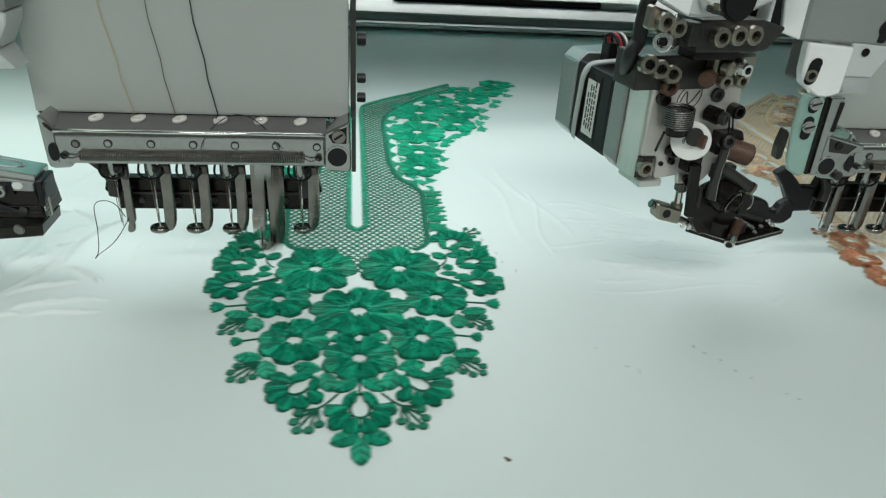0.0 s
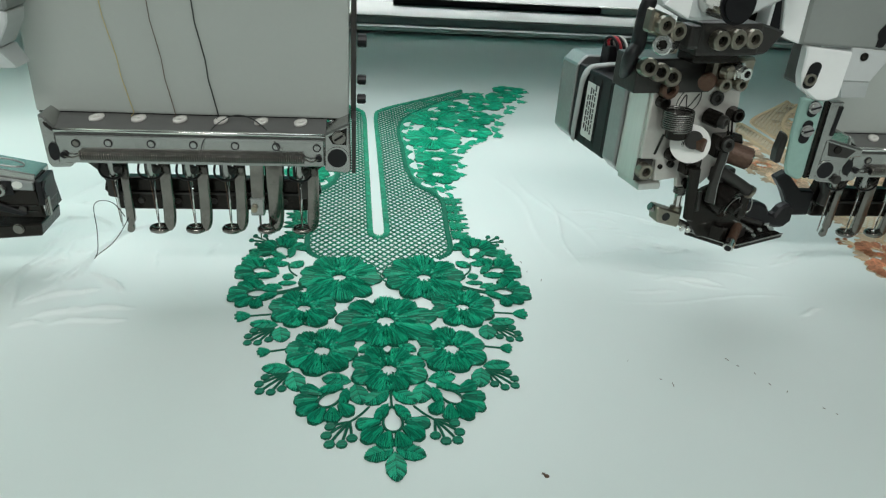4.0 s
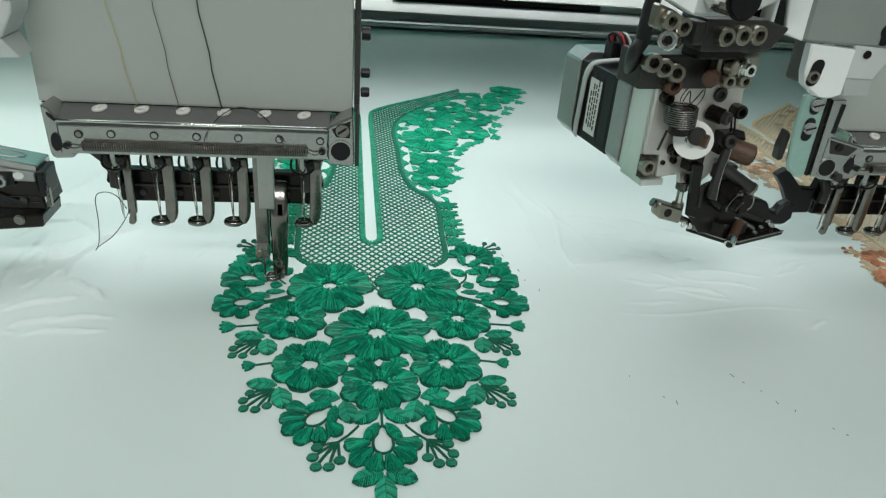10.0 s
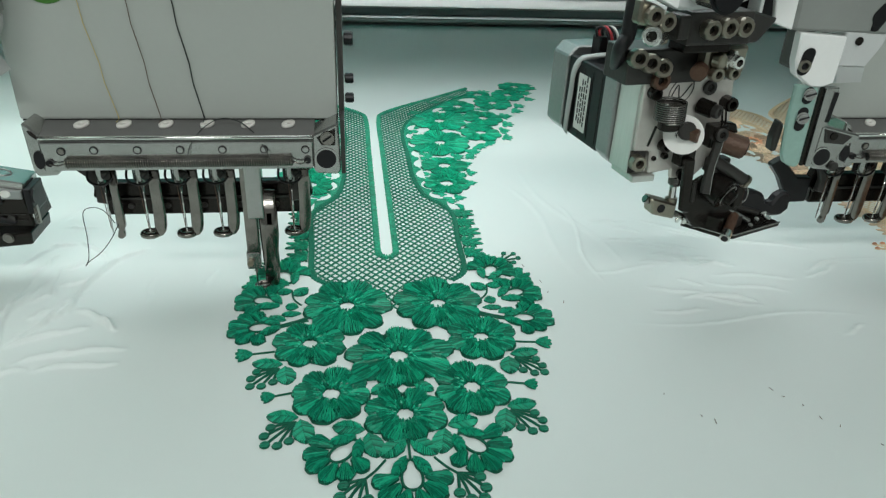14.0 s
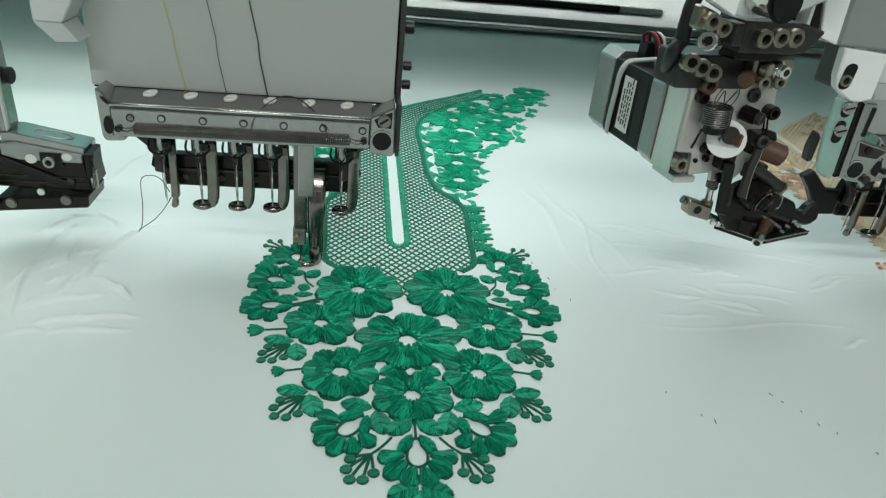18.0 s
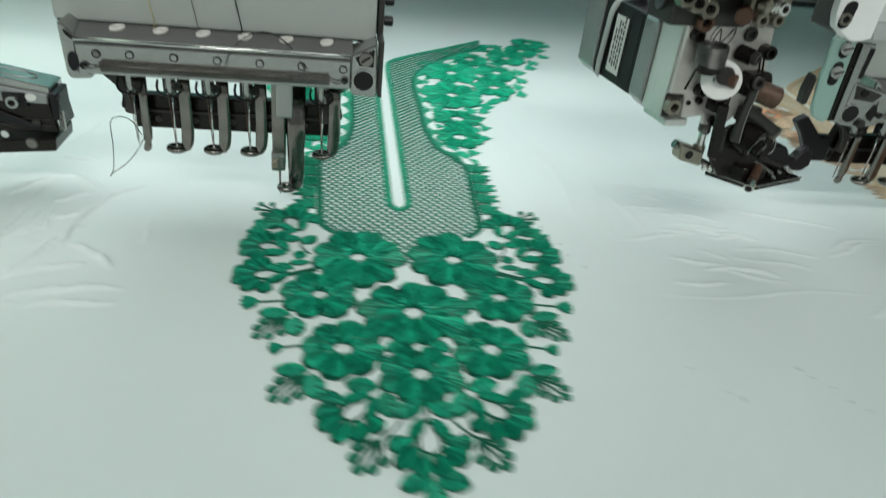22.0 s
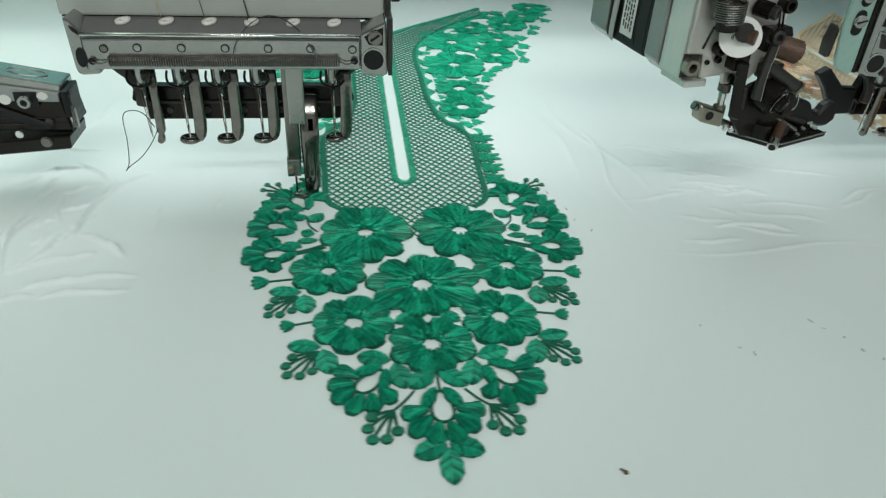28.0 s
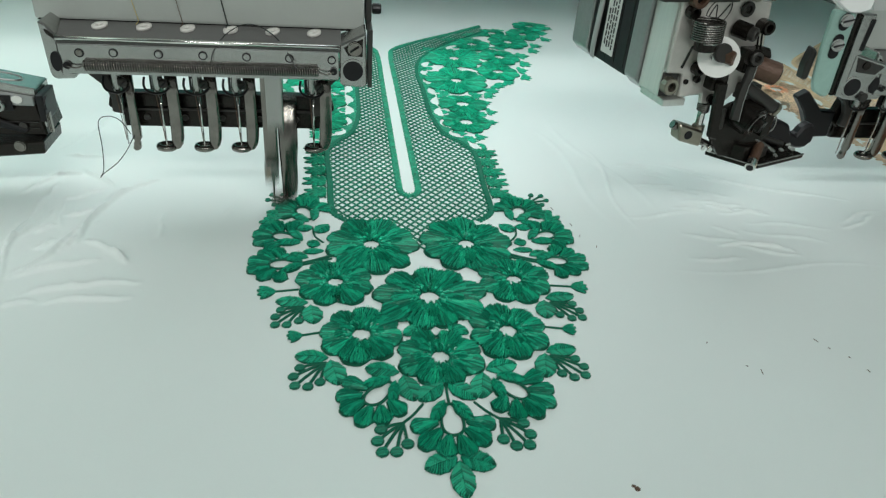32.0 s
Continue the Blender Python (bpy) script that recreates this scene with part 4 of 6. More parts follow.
def head(x0, label, full):
    m = pose(x0, 0, 0)
    h = empty("sewing_unit", label, "sewing machine", m, "sewing units along the beam")
    # face panel
    part("face_panel", box(-0.0700, 0.0695, -0.0150, 0.0060, 0.0968, 0.33, 0.0012), PANEL, h, "off-white painted face panel with dust at its foot")
    part("side_plate", box(0.0703, 0.0728, -0.0146, 0.012, 0.0968, 0.33, 0.0005), GUN, h, "dark grey side plate")
    part("panel_foot", box(-0.0690, 0.0690, -0.0147, 0.004, 0.0962, 0.0967, 0), DARK, h, "dark strip in the gap under the panel")
    for z, r in ((0.132, 0.0032), (0.1138, 0.0024), (0.1045, 0.0024), (0.156, 0.0024)):
        part("side_bolt", rod((0.0733, -0.006, z), (0.0775, -0.006, z), r, n=14, bevel=0.0004), BLACK, h)
    part("head_body", box(-0.060, 0.066, 0.0062, 0.0460, 0.110, 0.335, 0.002), GUN, h)
    # printed mark: a ring and a row of plain bars
    if full:
        part("printed_disc", rod((-0.0478, -0.01515, 0.1570), (-0.0478, -0.01545, 0.1570), 0.0105, n=40), LOGO, h, "round green printed mark")
        x = -0.0335
        for wide in (0.0105, 0.0125, 0.0145, 0.0115, 0.0105, 0.0105, 0.0105):
            part("printed_bar", box(x, x + wide - 0.0022, -0.0154, -0.01515, 0.1530, 0.1616, 0), LOGO, h)
            x += wide
    # lower rail: dark shelf, bright ridge, plated face
    def along(outline, x0, x1, bevel):
        bm = prism([(-y, z) for y, z in outline], x0, x1, bevel)
        bmesh.ops.transform(bm, matrix=Matrix(((0, 1, 0, 0), (-1, 0, 0, 0), (0, 0, 1, 0), (0, 0, 0, 1))), verts=bm.verts)
        return bm
    part("rail_shelf", along([(-0.0292, 0.0936), (-0.0292, 0.0905), (-0.0080, 0.0905), (-0.0080, 0.0966), (-0.0150, 0.0966)], -0.0605, 0.0590, 0.0002), SHELF, h, "dark grey shelf under the panel")
    part("lower_rail", box(-0.0575, 0.0575, -0.0280, -0.0100, 0.0790, 0.0904, 0.0006), CAST, h, "worn nickel-plated rail under the panel")
    part("rail_face", box(-0.0580, 0.0580, -0.0300, -0.0282, 0.0780, 0.0912, 0.0007), CAST, h)
    part("rail_edge", rod((-0.0582, -0.0296, 0.0930), (0.0585, -0.0296, 0.0930), 0.00105, n=12), CHROME, h, "bright ridge of the rail", smooth=True)
    part("rail_groove", box(-0.0575, 0.0580, -0.0290, -0.0283, 0.0913, 0.0921, 0), DARK, h)
    part("rail_under", box(-0.0540, 0.0560, -0.0200, -0.0080, 0.0758, 0.0788, 0.0008), DARK, h)
    # end lugs
    lug = prism([(-0.0640, 0.1000), (-0.0612, 0.0985), (-0.0578, 0.0940), (-0.0578, 0.0790), (-0.0520, 0.0785), (-0.0535, 0.0757), (-0.0618, 0.0752), (-0.0633, 0.0775)], -0.0295, -0.012, 0.0008)
    lug = part("end_lug", lug, CAST, h)
    hole = [(-0.0598 + 0.0026 * math.cos(a) * (0.75 if math.cos(a) < 0 else 1.0), 0.0832 + 0.0042 * math.sin(a)) for a in [k * math.tau / 20 for k in range(20)]]
    part("lug_hole", prism(hole, -0.0302, -0.0296, 0), BLACK, lug, "dark oval hole in the lug")
    part("lug_cut", prism([(-0.0618, 0.0965), (-0.0588, 0.0945), (-0.0586, 0.0925), (-0.0612, 0.0948)], -0.0302, -0.0296, 0), DARK, lug)
    lug = part("end_lug", prism([(0.0582, 0.0940), (0.0698, 0.0998), (0.0706, 0.0765), (0.0692, 0.0750), (0.0592, 0.0757), (0.0582, 0.0780)], -0.0300, -0.012, 0.0008), CAST, h)
    part("bore_rim", ring_plate((0.0642, -0.0300, 0.0828), (0, -1, 0), 0.0054, 0.0045, 0.0004), CAST, lug)
    part("bore", rod((0.0642, -0.0305, 0.0828), (0.0642, -0.0299, 0.0828), 0.0045, n=28), BLACK, lug, "deep black bore in the lug")
    # dark sheet stands for the shade in the lug's recess
    part("recess_shade", prism([(0.0602, 0.0930), (0.0622, 0.0896), (0.0684, 0.0893), (0.0686, 0.0972), (0.0640, 0.0952)], -0.0304, -0.0301, 0), DARK, lug)
    sc = part("recess_screw", rod((0.0650, -0.0304, 0.0928), (0.0650, -0.0314, 0.0928), 0.0031, n=20, bevel=0.0004), STEEL, lug, "slotted screw in the lug's recess")
    part("screw_slit", rod((0.0630, -0.0316, 0.0916), (0.0668, -0.0316, 0.0942), 0.0005, n=6), BLACK, sc)
    part("edge_plate", box(0.0708, 0.0728, -0.0296, -0.0145, 0.0752, 0.101, 0.0005), GUN, h, "dark edge plate beside the lug")
    # screws in the rail
    for x, z in [(-0.0498, 0.0872)] + [(-0.0362 + 0.0182 * k, 0.0876) for k in range(5)] + [(0.0549, 0.0874)]:
        s = part("rail_screw", rod((x, -0.0300, z), (x, -0.0306, z), 0.00135, n=14, bevel=0.0002), STEEL if x < -0.045 else CAST, h)
        part("screw_rim", ring_plate((x, -0.0301, z), (0, -1, 0), 0.0019, 0.0014, 0.0002, 16), BLACK, s)
    # tension spring along the rail
    # black rod added to darken the gaps between coils as shade would
    part("spring_shade", rod((-0.0480, -0.0318, 0.0823), (0.0488, -0.0318, 0.0826), 0.0016, n=12), BLACK, h, "black rod for the shade inside the spring")
    part("tension_spring", coil((-0.0482, -0.0318, 0.0823), (0.0490, -0.0318, 0.0826), 0.0020, 0.00044, 96, 9), STEEL, h, "long closely wound tension spring", smooth=True)
    for a, b in (((-0.0482, -0.0318, 0.0823), (-0.0553, -0.0315, 0.0820)), ((0.0490, -0.0318, 0.0826), (0.0557, -0.0315, 0.0825))):
        part("spring_hook", tube(bezier([a, ((a[0] + b[0]) / 2, -0.0322, 0.0814), b], 5), 0.0004, 6), STEEL, h, smooth=True)
        part("spring_pin", rod((b[0], -0.0300, b[2]), (b[0], -0.0312, b[2]), 0.0016, n=14), BLACK, h)
    # eyelets on the shelf
    for k in range(6):
        x = (-42.8 + 18.0 * k) / 1000
        e = part("thread_eyelet", ring_plate((x, -0.0196, 0.0954), (0, -0.2, 1), 0.0035, 0.0009, 0.0013, 22, 0.72), WHITE, h, "oval cream ceramic thread eyelet", smooth=True)
    # guard bar behind the needles
    g = part("guard_bar", box(-0.0470, 0.0505, 0.0020, 0.0085, 0.0410, 0.0585, 0.0012), DARK, h, "blackened guard bar behind the needles")
    part("bar_step", box(-0.0470, 0.0505, 0.0005, 0.0019, 0.0500, 0.0512, 0.0003), GUN, g)
    for k in range(5):
        x = NEEDLES[k] + 0.009
        part("bar_bolt", rod((x, 0.0019, 0.0462), (x, 0.0008, 0.0462), 0.0015, n=12), GUN, g)
    for x in (-0.050, 0.0535):
        s = 1 if x < 0 else -1
        part("guard_bracket", prism([(x - 0.012 * s, 0.0760), (x - 0.004 * s, 0.0735), (x + 0.001 * s, 0.0640), (x - 0.002 * s, 0.0520), (x + 0.004 * s, 0.0480), (x + 0.008 * s, 0.0600), (x + 0.007 * s, 0.0760)], 0.000, 0.0060, 0.0006), DARK, h)
    for sx in (1, -1):
        part("guard_strut", prism([(sx * p / 1000, q / 1000) for p, q in ((-60, 73), (-50, 74), (-46, 63), (-43.5, 57), (-44, 50), (-49, 51), (-48.5, 58), (-51, 64), (-56, 68.5))], -0.0050, -0.0010, 0.0006), GUN, h, "dark sloping strut of the guard bar")
    part("bracket_plate", box(-0.056, 0.0560, -0.0070, 0.0018, 0.0752, 0.0785, 0.001), DARK, h)
    # needles, clamps, take-up springs and feet
    shared = {}
    for k, x in enumerate(NEEDLES):
        low = full and k == 4
        if k != 4 or not full:
            bar = part("needle_bar", rod((x, NY, 0.0785), (x, NY, 0.0600), 0.0018, n=12), STEEL, h, smooth=True)
            part("needle", rod((x, NY, 0.0602), (x, NY, 0.0345), 0.00066, 0.00036, n=8), CHROME, bar, smooth=True)
            part("needle_thread", rod((x - 0.0016, NY - 0.0012, 0.0640), (x - 0.0003, NY - 0.0006, 0.0370), 0.00018, n=5), BROWN_THREAD, bar)
            part("needle_clamp", rod((x - 0.0002, NY - 0.0002, 0.0720), (x - 0.0002, NY - 0.0002, 0.0612), 0.0025, n=20, bevel=0.0004), CAST, bar, "bright needle clamp", smooth=False)
            sc = part("clamp_screw", rod((x + 0.0026, NY - 0.0026, 0.0672), (x + 0.0034, NY - 0.0048, 0.0668), 0.0021, n=14, bevel=0.0003), GUN, bar)
            part("screw_slot", rod((x + 0.0022, NY - 0.0049, 0.0656), (x + 0.0046, NY - 0.0049, 0.0680), 0.00035, n=6), BLACK, sc)
            # black rod in place of the shadow gap beside the clamp
            part("clamp_shade", rod((x - 0.0030, NY + 0.0012, 0.0740), (x - 0.0030, NY + 0.0012, 0.0625), 0.0011, n=8), BLACK, bar)
            arc = bezier([(x - 0.0056, NY - 0.0010, 0.0690), (x - 0.0060, NY - 0.0024, 0.0655), (x - 0.0044, NY - 0.0034, 0.0630), (x - 0.0002, NY - 0.0040, 0.0620), (x + 0.0034, NY - 0.0040, 0.0630), (x + 0.0054, NY - 0.0036, 0.0652)], 5)
            part("thread_guide", tube(arc, 0.00062, 6), BLACK, h, "black wire thread guide", smooth=True)
        f = part("presser_foot", foot_mesh(k == 0), STEEL, h, "polished steel presser foot with a ring toe", smooth=True)
        f.location = (x, NY, 0.0335)
        part("foot_bush", loft([(0.0058, 0, 0.0375, 0.0030, 0.0026), (0.0058, 0, 0.0440, 0.0030, 0.0026)]), GUN, f)
        if low:
            shared["foot"] = f
    return h, shared


head_left, moving = head(0.0, "off-white sewing head with six needles, green printed mark", True)
head_right, _ = head(D, "off-white sewing head with six needles beside a cording device", False)

# the working needle and foot of the first head
needle_bar = part("working_needle_bar", box(-0.0034, 0.0034, -0.0030, 0.0030, 0.018, 0.075, 0.0008), STEEL, head_left, "bright steel bar of the working needle")
part("bar_block", box(-0.0012, 0.0072, -0.0040, 0.0026, 0.0400, 0.0750, 0.0008), CAST, needle_bar, "wide driver block of the working needle")
part("needle_holder", box(-0.0040, 0.0030, -0.0034, 0.0030, 0.0105, 0.0205, 0.0008), CAST, needle_bar)
part("needle", rod((0, 0, 0.0108), (0, 0, -0.004), 0.0007, 0.0003, n=8), STEEL, needle_bar)
part("holder_screw", rod((-0.0020, -0.0034, 0.0150), (-0.0020, -0.0058, 0.0150), 0.0016, n=12), BRASS, needle_bar)
foot5 = moving["foot"]
sleeve = part("foot_sleeve", loft([(0.0036, 0.0006, 0.0030, 0.0026, 0.0026), (0.0044, 0, 0.012, 0.0036, 0.0024), (0.0050, 0, 0.030, 0.0048, 0.0026), (0.0050, 0, 0.056, 0.0048, 0.0026)]), STEEL, foot5, "polished sleeve of the working foot", smooth=True)


def panel_threads():
    lines = (((-0.0390, 0.1640), (-0.0282, 0.0975), YELLOW, "thin yellow sewing thread"), ((-0.0192, 0.1640), (-0.0100, 0.0972), BROWN_THREAD, "thin brown sewing thread"),
             ((-0.0008, 0.1640), (0.0090, 0.0972), BLACK_THREAD, "dark green sewing thread"))
    for (x0, z0), (x1, z1), mat, label in lines:
        pts = []
        for i in range(14):
            s = (i - 5) / 8
            x, z = x0 + (x1 - x0) * s, z0 + (z1 - z0) * s
            pts.append((x + 0.0003 + 0.0004 * math.sin(i * 2.1), -0.0162, z))
        pts.append((x1 + 0.0002, -0.0196, z1 - 0.0005))
        tagged(obj("sewing_thread", tube(pts, 0.00017 if mat is not BLACK_THREAD else 0.00028, 5), mat), label + " running down the face panel", "thread", "threads on the panel")
    loop = bezier([(0.0150, -0.0215, 0.0985), (0.0200, -0.0220, 0.0995), (0.0260, -0.0228, 0.0980), (0.0330, -0.0270, 0.0935), (0.0380, -0.0322, 0.0870), (0.0392, -0.0338, 0.0850)], 6)
    tagged(obj("loose_thread", tube(loop, 0.0003, 5), BLACK_THREAD), "dark slack thread looping from an eyelet to a screw", "thread")
    loop = bezier([(0.0150, -0.0215, 0.0985), (0.0095, -0.0262, 0.0955), (0.0050, -0.0315, 0.0900), (0.0036, -0.0335, 0.0845)], 6)
    tagged(obj("loose_thread", tube(loop, 0.00022, 5), BLACK_THREAD), "dark slack thread crossing the lower rail", "thread")
    loop = bezier([(-0.0425, -0.0050, 0.0400), (-0.0455, -0.0080, 0.0482), (-0.0505, -0.0090, 0.0505), (-0.0550, -0.0090, 0.0475), (-0.0553, -0.0095, 0.0350), (-0.0565, -0.0100, 0.0235),
                   (-0.0586, -0.0105, 0.0190), (-0.0568, -0.0100, 0.0210), (-0.0500, -0.0090, 0.0262), (-0.0445, -0.0085, 0.0330), (-0.0405, -0.0060, 0.0400)], 6)
    tagged(obj("loose_thread", tube(loop, 0.00022, 5), BLACK_THREAD), "dark loose end of thread hanging from a needle", "thread")


panel_threads()


# ---- the cording devices beside the heads ----
def block_bar(a, b, r):
    return rod(a, b, r, n=8)


def device():
    """The cording device beside the second head: stepper motor, milled block with a face plate, clamps above, swing arm and tip below."""
    d = empty("cording_device", "aluminium cording device with a small stepper motor", "cording device", pose(0.201, -0.030, 0, 0, 0, 10.4), "cording devices")

    def mm(*v):
        return [a / 1000 for a in v]

    def block(name, x0, x1, y0, y1, z0, z1, mat, label="", bevel=0.8, parent=None):
        return part(name, box(*mm(x0, x1, y0, y1, z0, z1), bevel / 1000), mat, parent or d, label)

    def shape(name, outline, y0, y1, mat, label="", bevel=0.0006, parent=None):
        return part(name, prism([(p / 1000, q / 1000) for p, q in outline], y0 / 1000, y1 / 1000, bevel), mat, parent or d, label)

    def peg(name, a, b, r, mat, label="", n=20, bevel=0.4, parent=None):
        return part(name, rod(mm(*a), mm(*b), r / 1000, n=n, bevel=bevel / 1000), mat, parent or d, label, smooth=False)

    # motor: laminated body between two die-cast caps, its label towards the first head
    motor = block("motor", -0.7, 42.5, 15.1, 54, 79.5, 119.5, BLACK, "black laminated stepper motor body", 1.2)

    def cap(name, y0, y1, label):
        z0, z1, c = 76.5, 123.6, 5.0
        out = [(c - 1.6, z0), (43 - c, z0), (43, z0 + c), (43, z1 - c), (43 - c, z1), (c - 1.6, z1), (-1.6, z1 - c), (-1.6, z0 + c)]
        return shape(name, out, y0, y1, GREY_METAL, label, 0.0008, motor)
    cap("end_cap", 54.1, 71.5, "grey die-cast motor end cap")
    cap("front_cap", 3.2, 15, "grey die-cast motor front cap")
    for k in range(4):
        block("lamination", -1.0, -0.72, 18 + 9 * k, 18.3 + 9 * k, 82, 117, GUN, "", 0, motor)
    block("label", -1.25, -1.02, 28.6, 40.4, 84.6, 113.4, LABEL, "white paper label with tiny print", 0.1, motor)
    rng = random.Random(3)
    for k in range(4):
        z = 87 + rng.uniform(0, 2)
        while z < 110.5 - 5 * (k == 3):
            n = rng.uniform(1.2, 3.4)
            block("print_bar", -1.4, -1.26, 30.4 + 2.3 * k, 31.5 + 2.3 * k, z, z + n, INK, "", 0, motor)
            z += n + rng.uniform(0.5, 0.9)
    strap = bezier([mm(*p) for p in ((-0.9, 47.6, 79), (-1.7, 46.8, 86), (-1.9, 45.2, 104), (-1.8, 44.2, 113.6), (1.0, 42.4, 119.6), (7, 38.5, 121.8), (13, 32, 124.0), (18, 24, 127.5))], 6)
    bm = bmesh.new()
    rows = []
    for q in strap:
        rows.append([bm.verts.new(q + Vector(o) / 1000) for o in ((-0.2, -2.1, -0.6), (-0.8, -1.9, 0.4), (-0.8, 1.9, 0.9), (-0.2, 2.1, -0.1))])
    for a, b in zip(rows, rows[1:]):
        for k in range(4):
            bm.faces.new((a[k], a[(k + 1) % 4], b[(k + 1) % 4], b[k]))
    part("strap", bm, STRAP, motor, "grey plastic strap round the motor", smooth=True)
    block("connector", 10, 17, 44, 52, 119.6, 130, BLACK, "", 0.8, motor)
    for k, mat in enumerate((BLACK, RED, BLACK, LABEL)):
        x = 10 + 1.8 * k
        part("wire", tube(bezier([mm(x, 48, 129.5), mm(x - 0.6, 48, 133), mm(x + 1.6, 46, 134.5), mm(x + 3.2, 42, 131), mm(x + 4, 39, 122)], 5), 0.00075, 6), mat, motor, smooth=True)
    part("cable", tube(bezier([mm(6, 18, 121.8), mm(-8, -4, 128), mm(-14.6, -15, 137.5), mm(-11.9, -15, 143), mm(-11.5, -15, 150), mm(-10.3, -15, 160), mm(-4.1, -15, 171.6), mm(6, -12, 190), mm(20, 0, 225)], 8), 0.0032, 12), RUBBER, d, "thick black rubber cable", smooth=True)
    # milled block and face plate
    part("mount_block", box(*mm(0, 44, -13.4, 3.1, 79, 128.6), 0.0008), BRUSHED, d, "bright milled aluminium mounting block")
    face = shape("face_plate", ((0.2, 128.2), (47.2, 122.4), (50.4, 100.8), (49.0, 88), (37, 76), (23.4, 75.6), (22.6, 80.4), (10.4, 79.2), (9.2, 90.4), (0.6, 91.0)), -16, -13.5, PLATE, "milled aluminium face plate with an engraved swirl")
    # dark patch paints the shadow inside the corner notch
    block("notch", 0.4, 8.9, -13.9, -13.45, 79.6, 90.6, GUN, "dark patch for the shadow in the plate's corner notch", 0.2, face)
    socket_screw(d, mm(3.8, -13.9, 85.0), r=0.0040, h=0.0040, mat=NICKEL)
    block("block_step", 2, 14, -16.6, 3, 75.4, 78.9, BRUSHED, "", 0.6)
    ring = part("engraving", ring_plate(mm(19.6, -16.02, 118.4), (0, -1, 0), 0.0072, 0.0067, 0.0002, 32, 0.75), GUN, face)
    part("engraved_swirl", tube(bezier([mm(14.2, -16.1, 114.5), mm(17.6, -16.1, 121.2), mm(19.4, -16.1, 115.4), mm(24.6, -16.1, 121.6)], 6), 0.0003, 5), GUN, ring)
    for x, z, r, h, mat in ((5.9, 124.4, 4.3, 4.5, BROWN), (4.8, 118.6, 3.0, 4, DARK), (34.2, 119.4, 3.4, 1.4, GUN), (44.6, 112.2, 3.4, 6, DARK), (15.3, 93.4, 3.0, 4, DARK), (16.8, 88.2, 1.7, 2, DARK), (11.6, 87.0, 1.2, 1, DARK)):
        socket_screw(d, mm(x, -16.1, z), r=r / 1000, h=h / 1000, mat=mat)
    peg("stand_off", (30.6, -16.1, 111.4), (33.8, -22.6, 110.6), 3.8, DARK, "blackened stand-off")
    socket_screw(d, mm(33.9, -22.8, 110.6), axis=(0.45, -0.9, -0.1), r=0.0031, h=0.0030, mat=GUN)
    for x in (41.4, 43.4):
        peg("wire_arm", (x, -19.5, 109.6), (x + 1.8, -20.5, 98.6), 0.45, DARK, n=8, bevel=0)
    # torsion spring on its dark post, slotted white disc
    peg("spring_post", (9.6, -24.4, 115.6), (10.4, -24.4, 104), 4.8, DARK, "blackened spring post")
    part("torsion_spring", coil(mm(9.4, -24.4, 116.8), mm(9.9, -24.4, 108.2), 0.0065, 0.00048, 9.0, 24), SPRING, d, "bright torsion spring", smooth=True)
    peg("spring_arm", (2.8, -26, 106), (4.6, -20, 95), 0.6, DARK, n=8, bevel=0)
    disc = part("slotted_disc", ring_plate(mm(19.8, -23.6, 100.6), (-0.62, -0.78, 0.10), 0.0089, 0.0018, 0.0016, 40), WHITE_PLASTIC, d, "white slotted disc on the face plate")
    peg("disc_hub", (20.6, -15.8, 99.6), (20.3, -23.4, 100.2), 4.4, DARK, parent=disc)
    peg("disc_post", (19.2, -25.4, 103.0), (18.8, -27.6, 103.4), 4.2, GUN, n=18, parent=disc)
    peg("disc_nut", (21.6, -25.6, 101.4), (23.6, -29.4, 101.2), 3.3, BROWN, n=6, parent=disc)
    part("slot", block_bar(mm(20.2, -25.6, 98.0), mm(19.4, -25.5, 90.8), 0.00055), BLACK, disc)
    # clamps over the plate
    block("dark_block", -11, 28.5, -17.6, 2, 122.4, 137.8, GUN, "dark anodised block", 1.0)
    for x, z in ((-7.8, 134.4), (-1.6, 132.2), (4.8, 130.0)):
        socket_screw(d, mm(x, -17.7, z), axis=(-0.2, -1, 0.15), r=0.0042, h=0.0054, mat=NICKEL)
    block("clamp_bar", 8, 31, -28, -16, 137.9, 143.2, DARK, "", 0.8)
    block("clamp_block", 2.4, 33.2, -36, -18, 142.8, 156.2, GUN, "dark anodised clamp block", 1.2)
    shape("clamp_wedge", ((33.3, 156.0), (47, 152.5), (39.5, 143.2), (33.3, 142.6)), -34, -20, GUN, "dark wedge beside the clamp block", 0.0010)
    for x, z in ((11.0, 149.6), (18.9, 150.2), (26.6, 150.4)):
        socket_screw(d, mm(x, -36.1, z), r=0.0040, h=0.0042, mat=NICKEL)
    shape("left_clamp", ((-20.8, 161.2), (-12.5, 158.6), (-5.8, 154.4), (-5.4, 143.8), (-9.0, 143.4), (-11.6, 149.4), (-21.4, 152.0)), -35.6, -30, NICKEL, "dull nickel clamp plate", 0.0009)
    block("clamp_lug", -3.2, 2.3, -37.4, -28, 145.5, 155.2, GUN, "dark clamp lug", 1.4)
    for x, z in ((-15.9, 155.2), (-9.8, 153.0)):
        socket_screw(d, mm(x, -35.7, z), r=0.0037, h=0.0038, mat=NICKEL)
    peg("clamp_bolt", (-8.6, -32.6, 147.6), (-14.2, -37.0, 147.7), 4.2, CHROME, "bright clamp bolt", 22)
    socket_screw(d, mm(-14.3, -37.1, 147.7), axis=(-0.78, -0.62, 0.02), r=0.0041, h=0.0022, mat=CHROME)
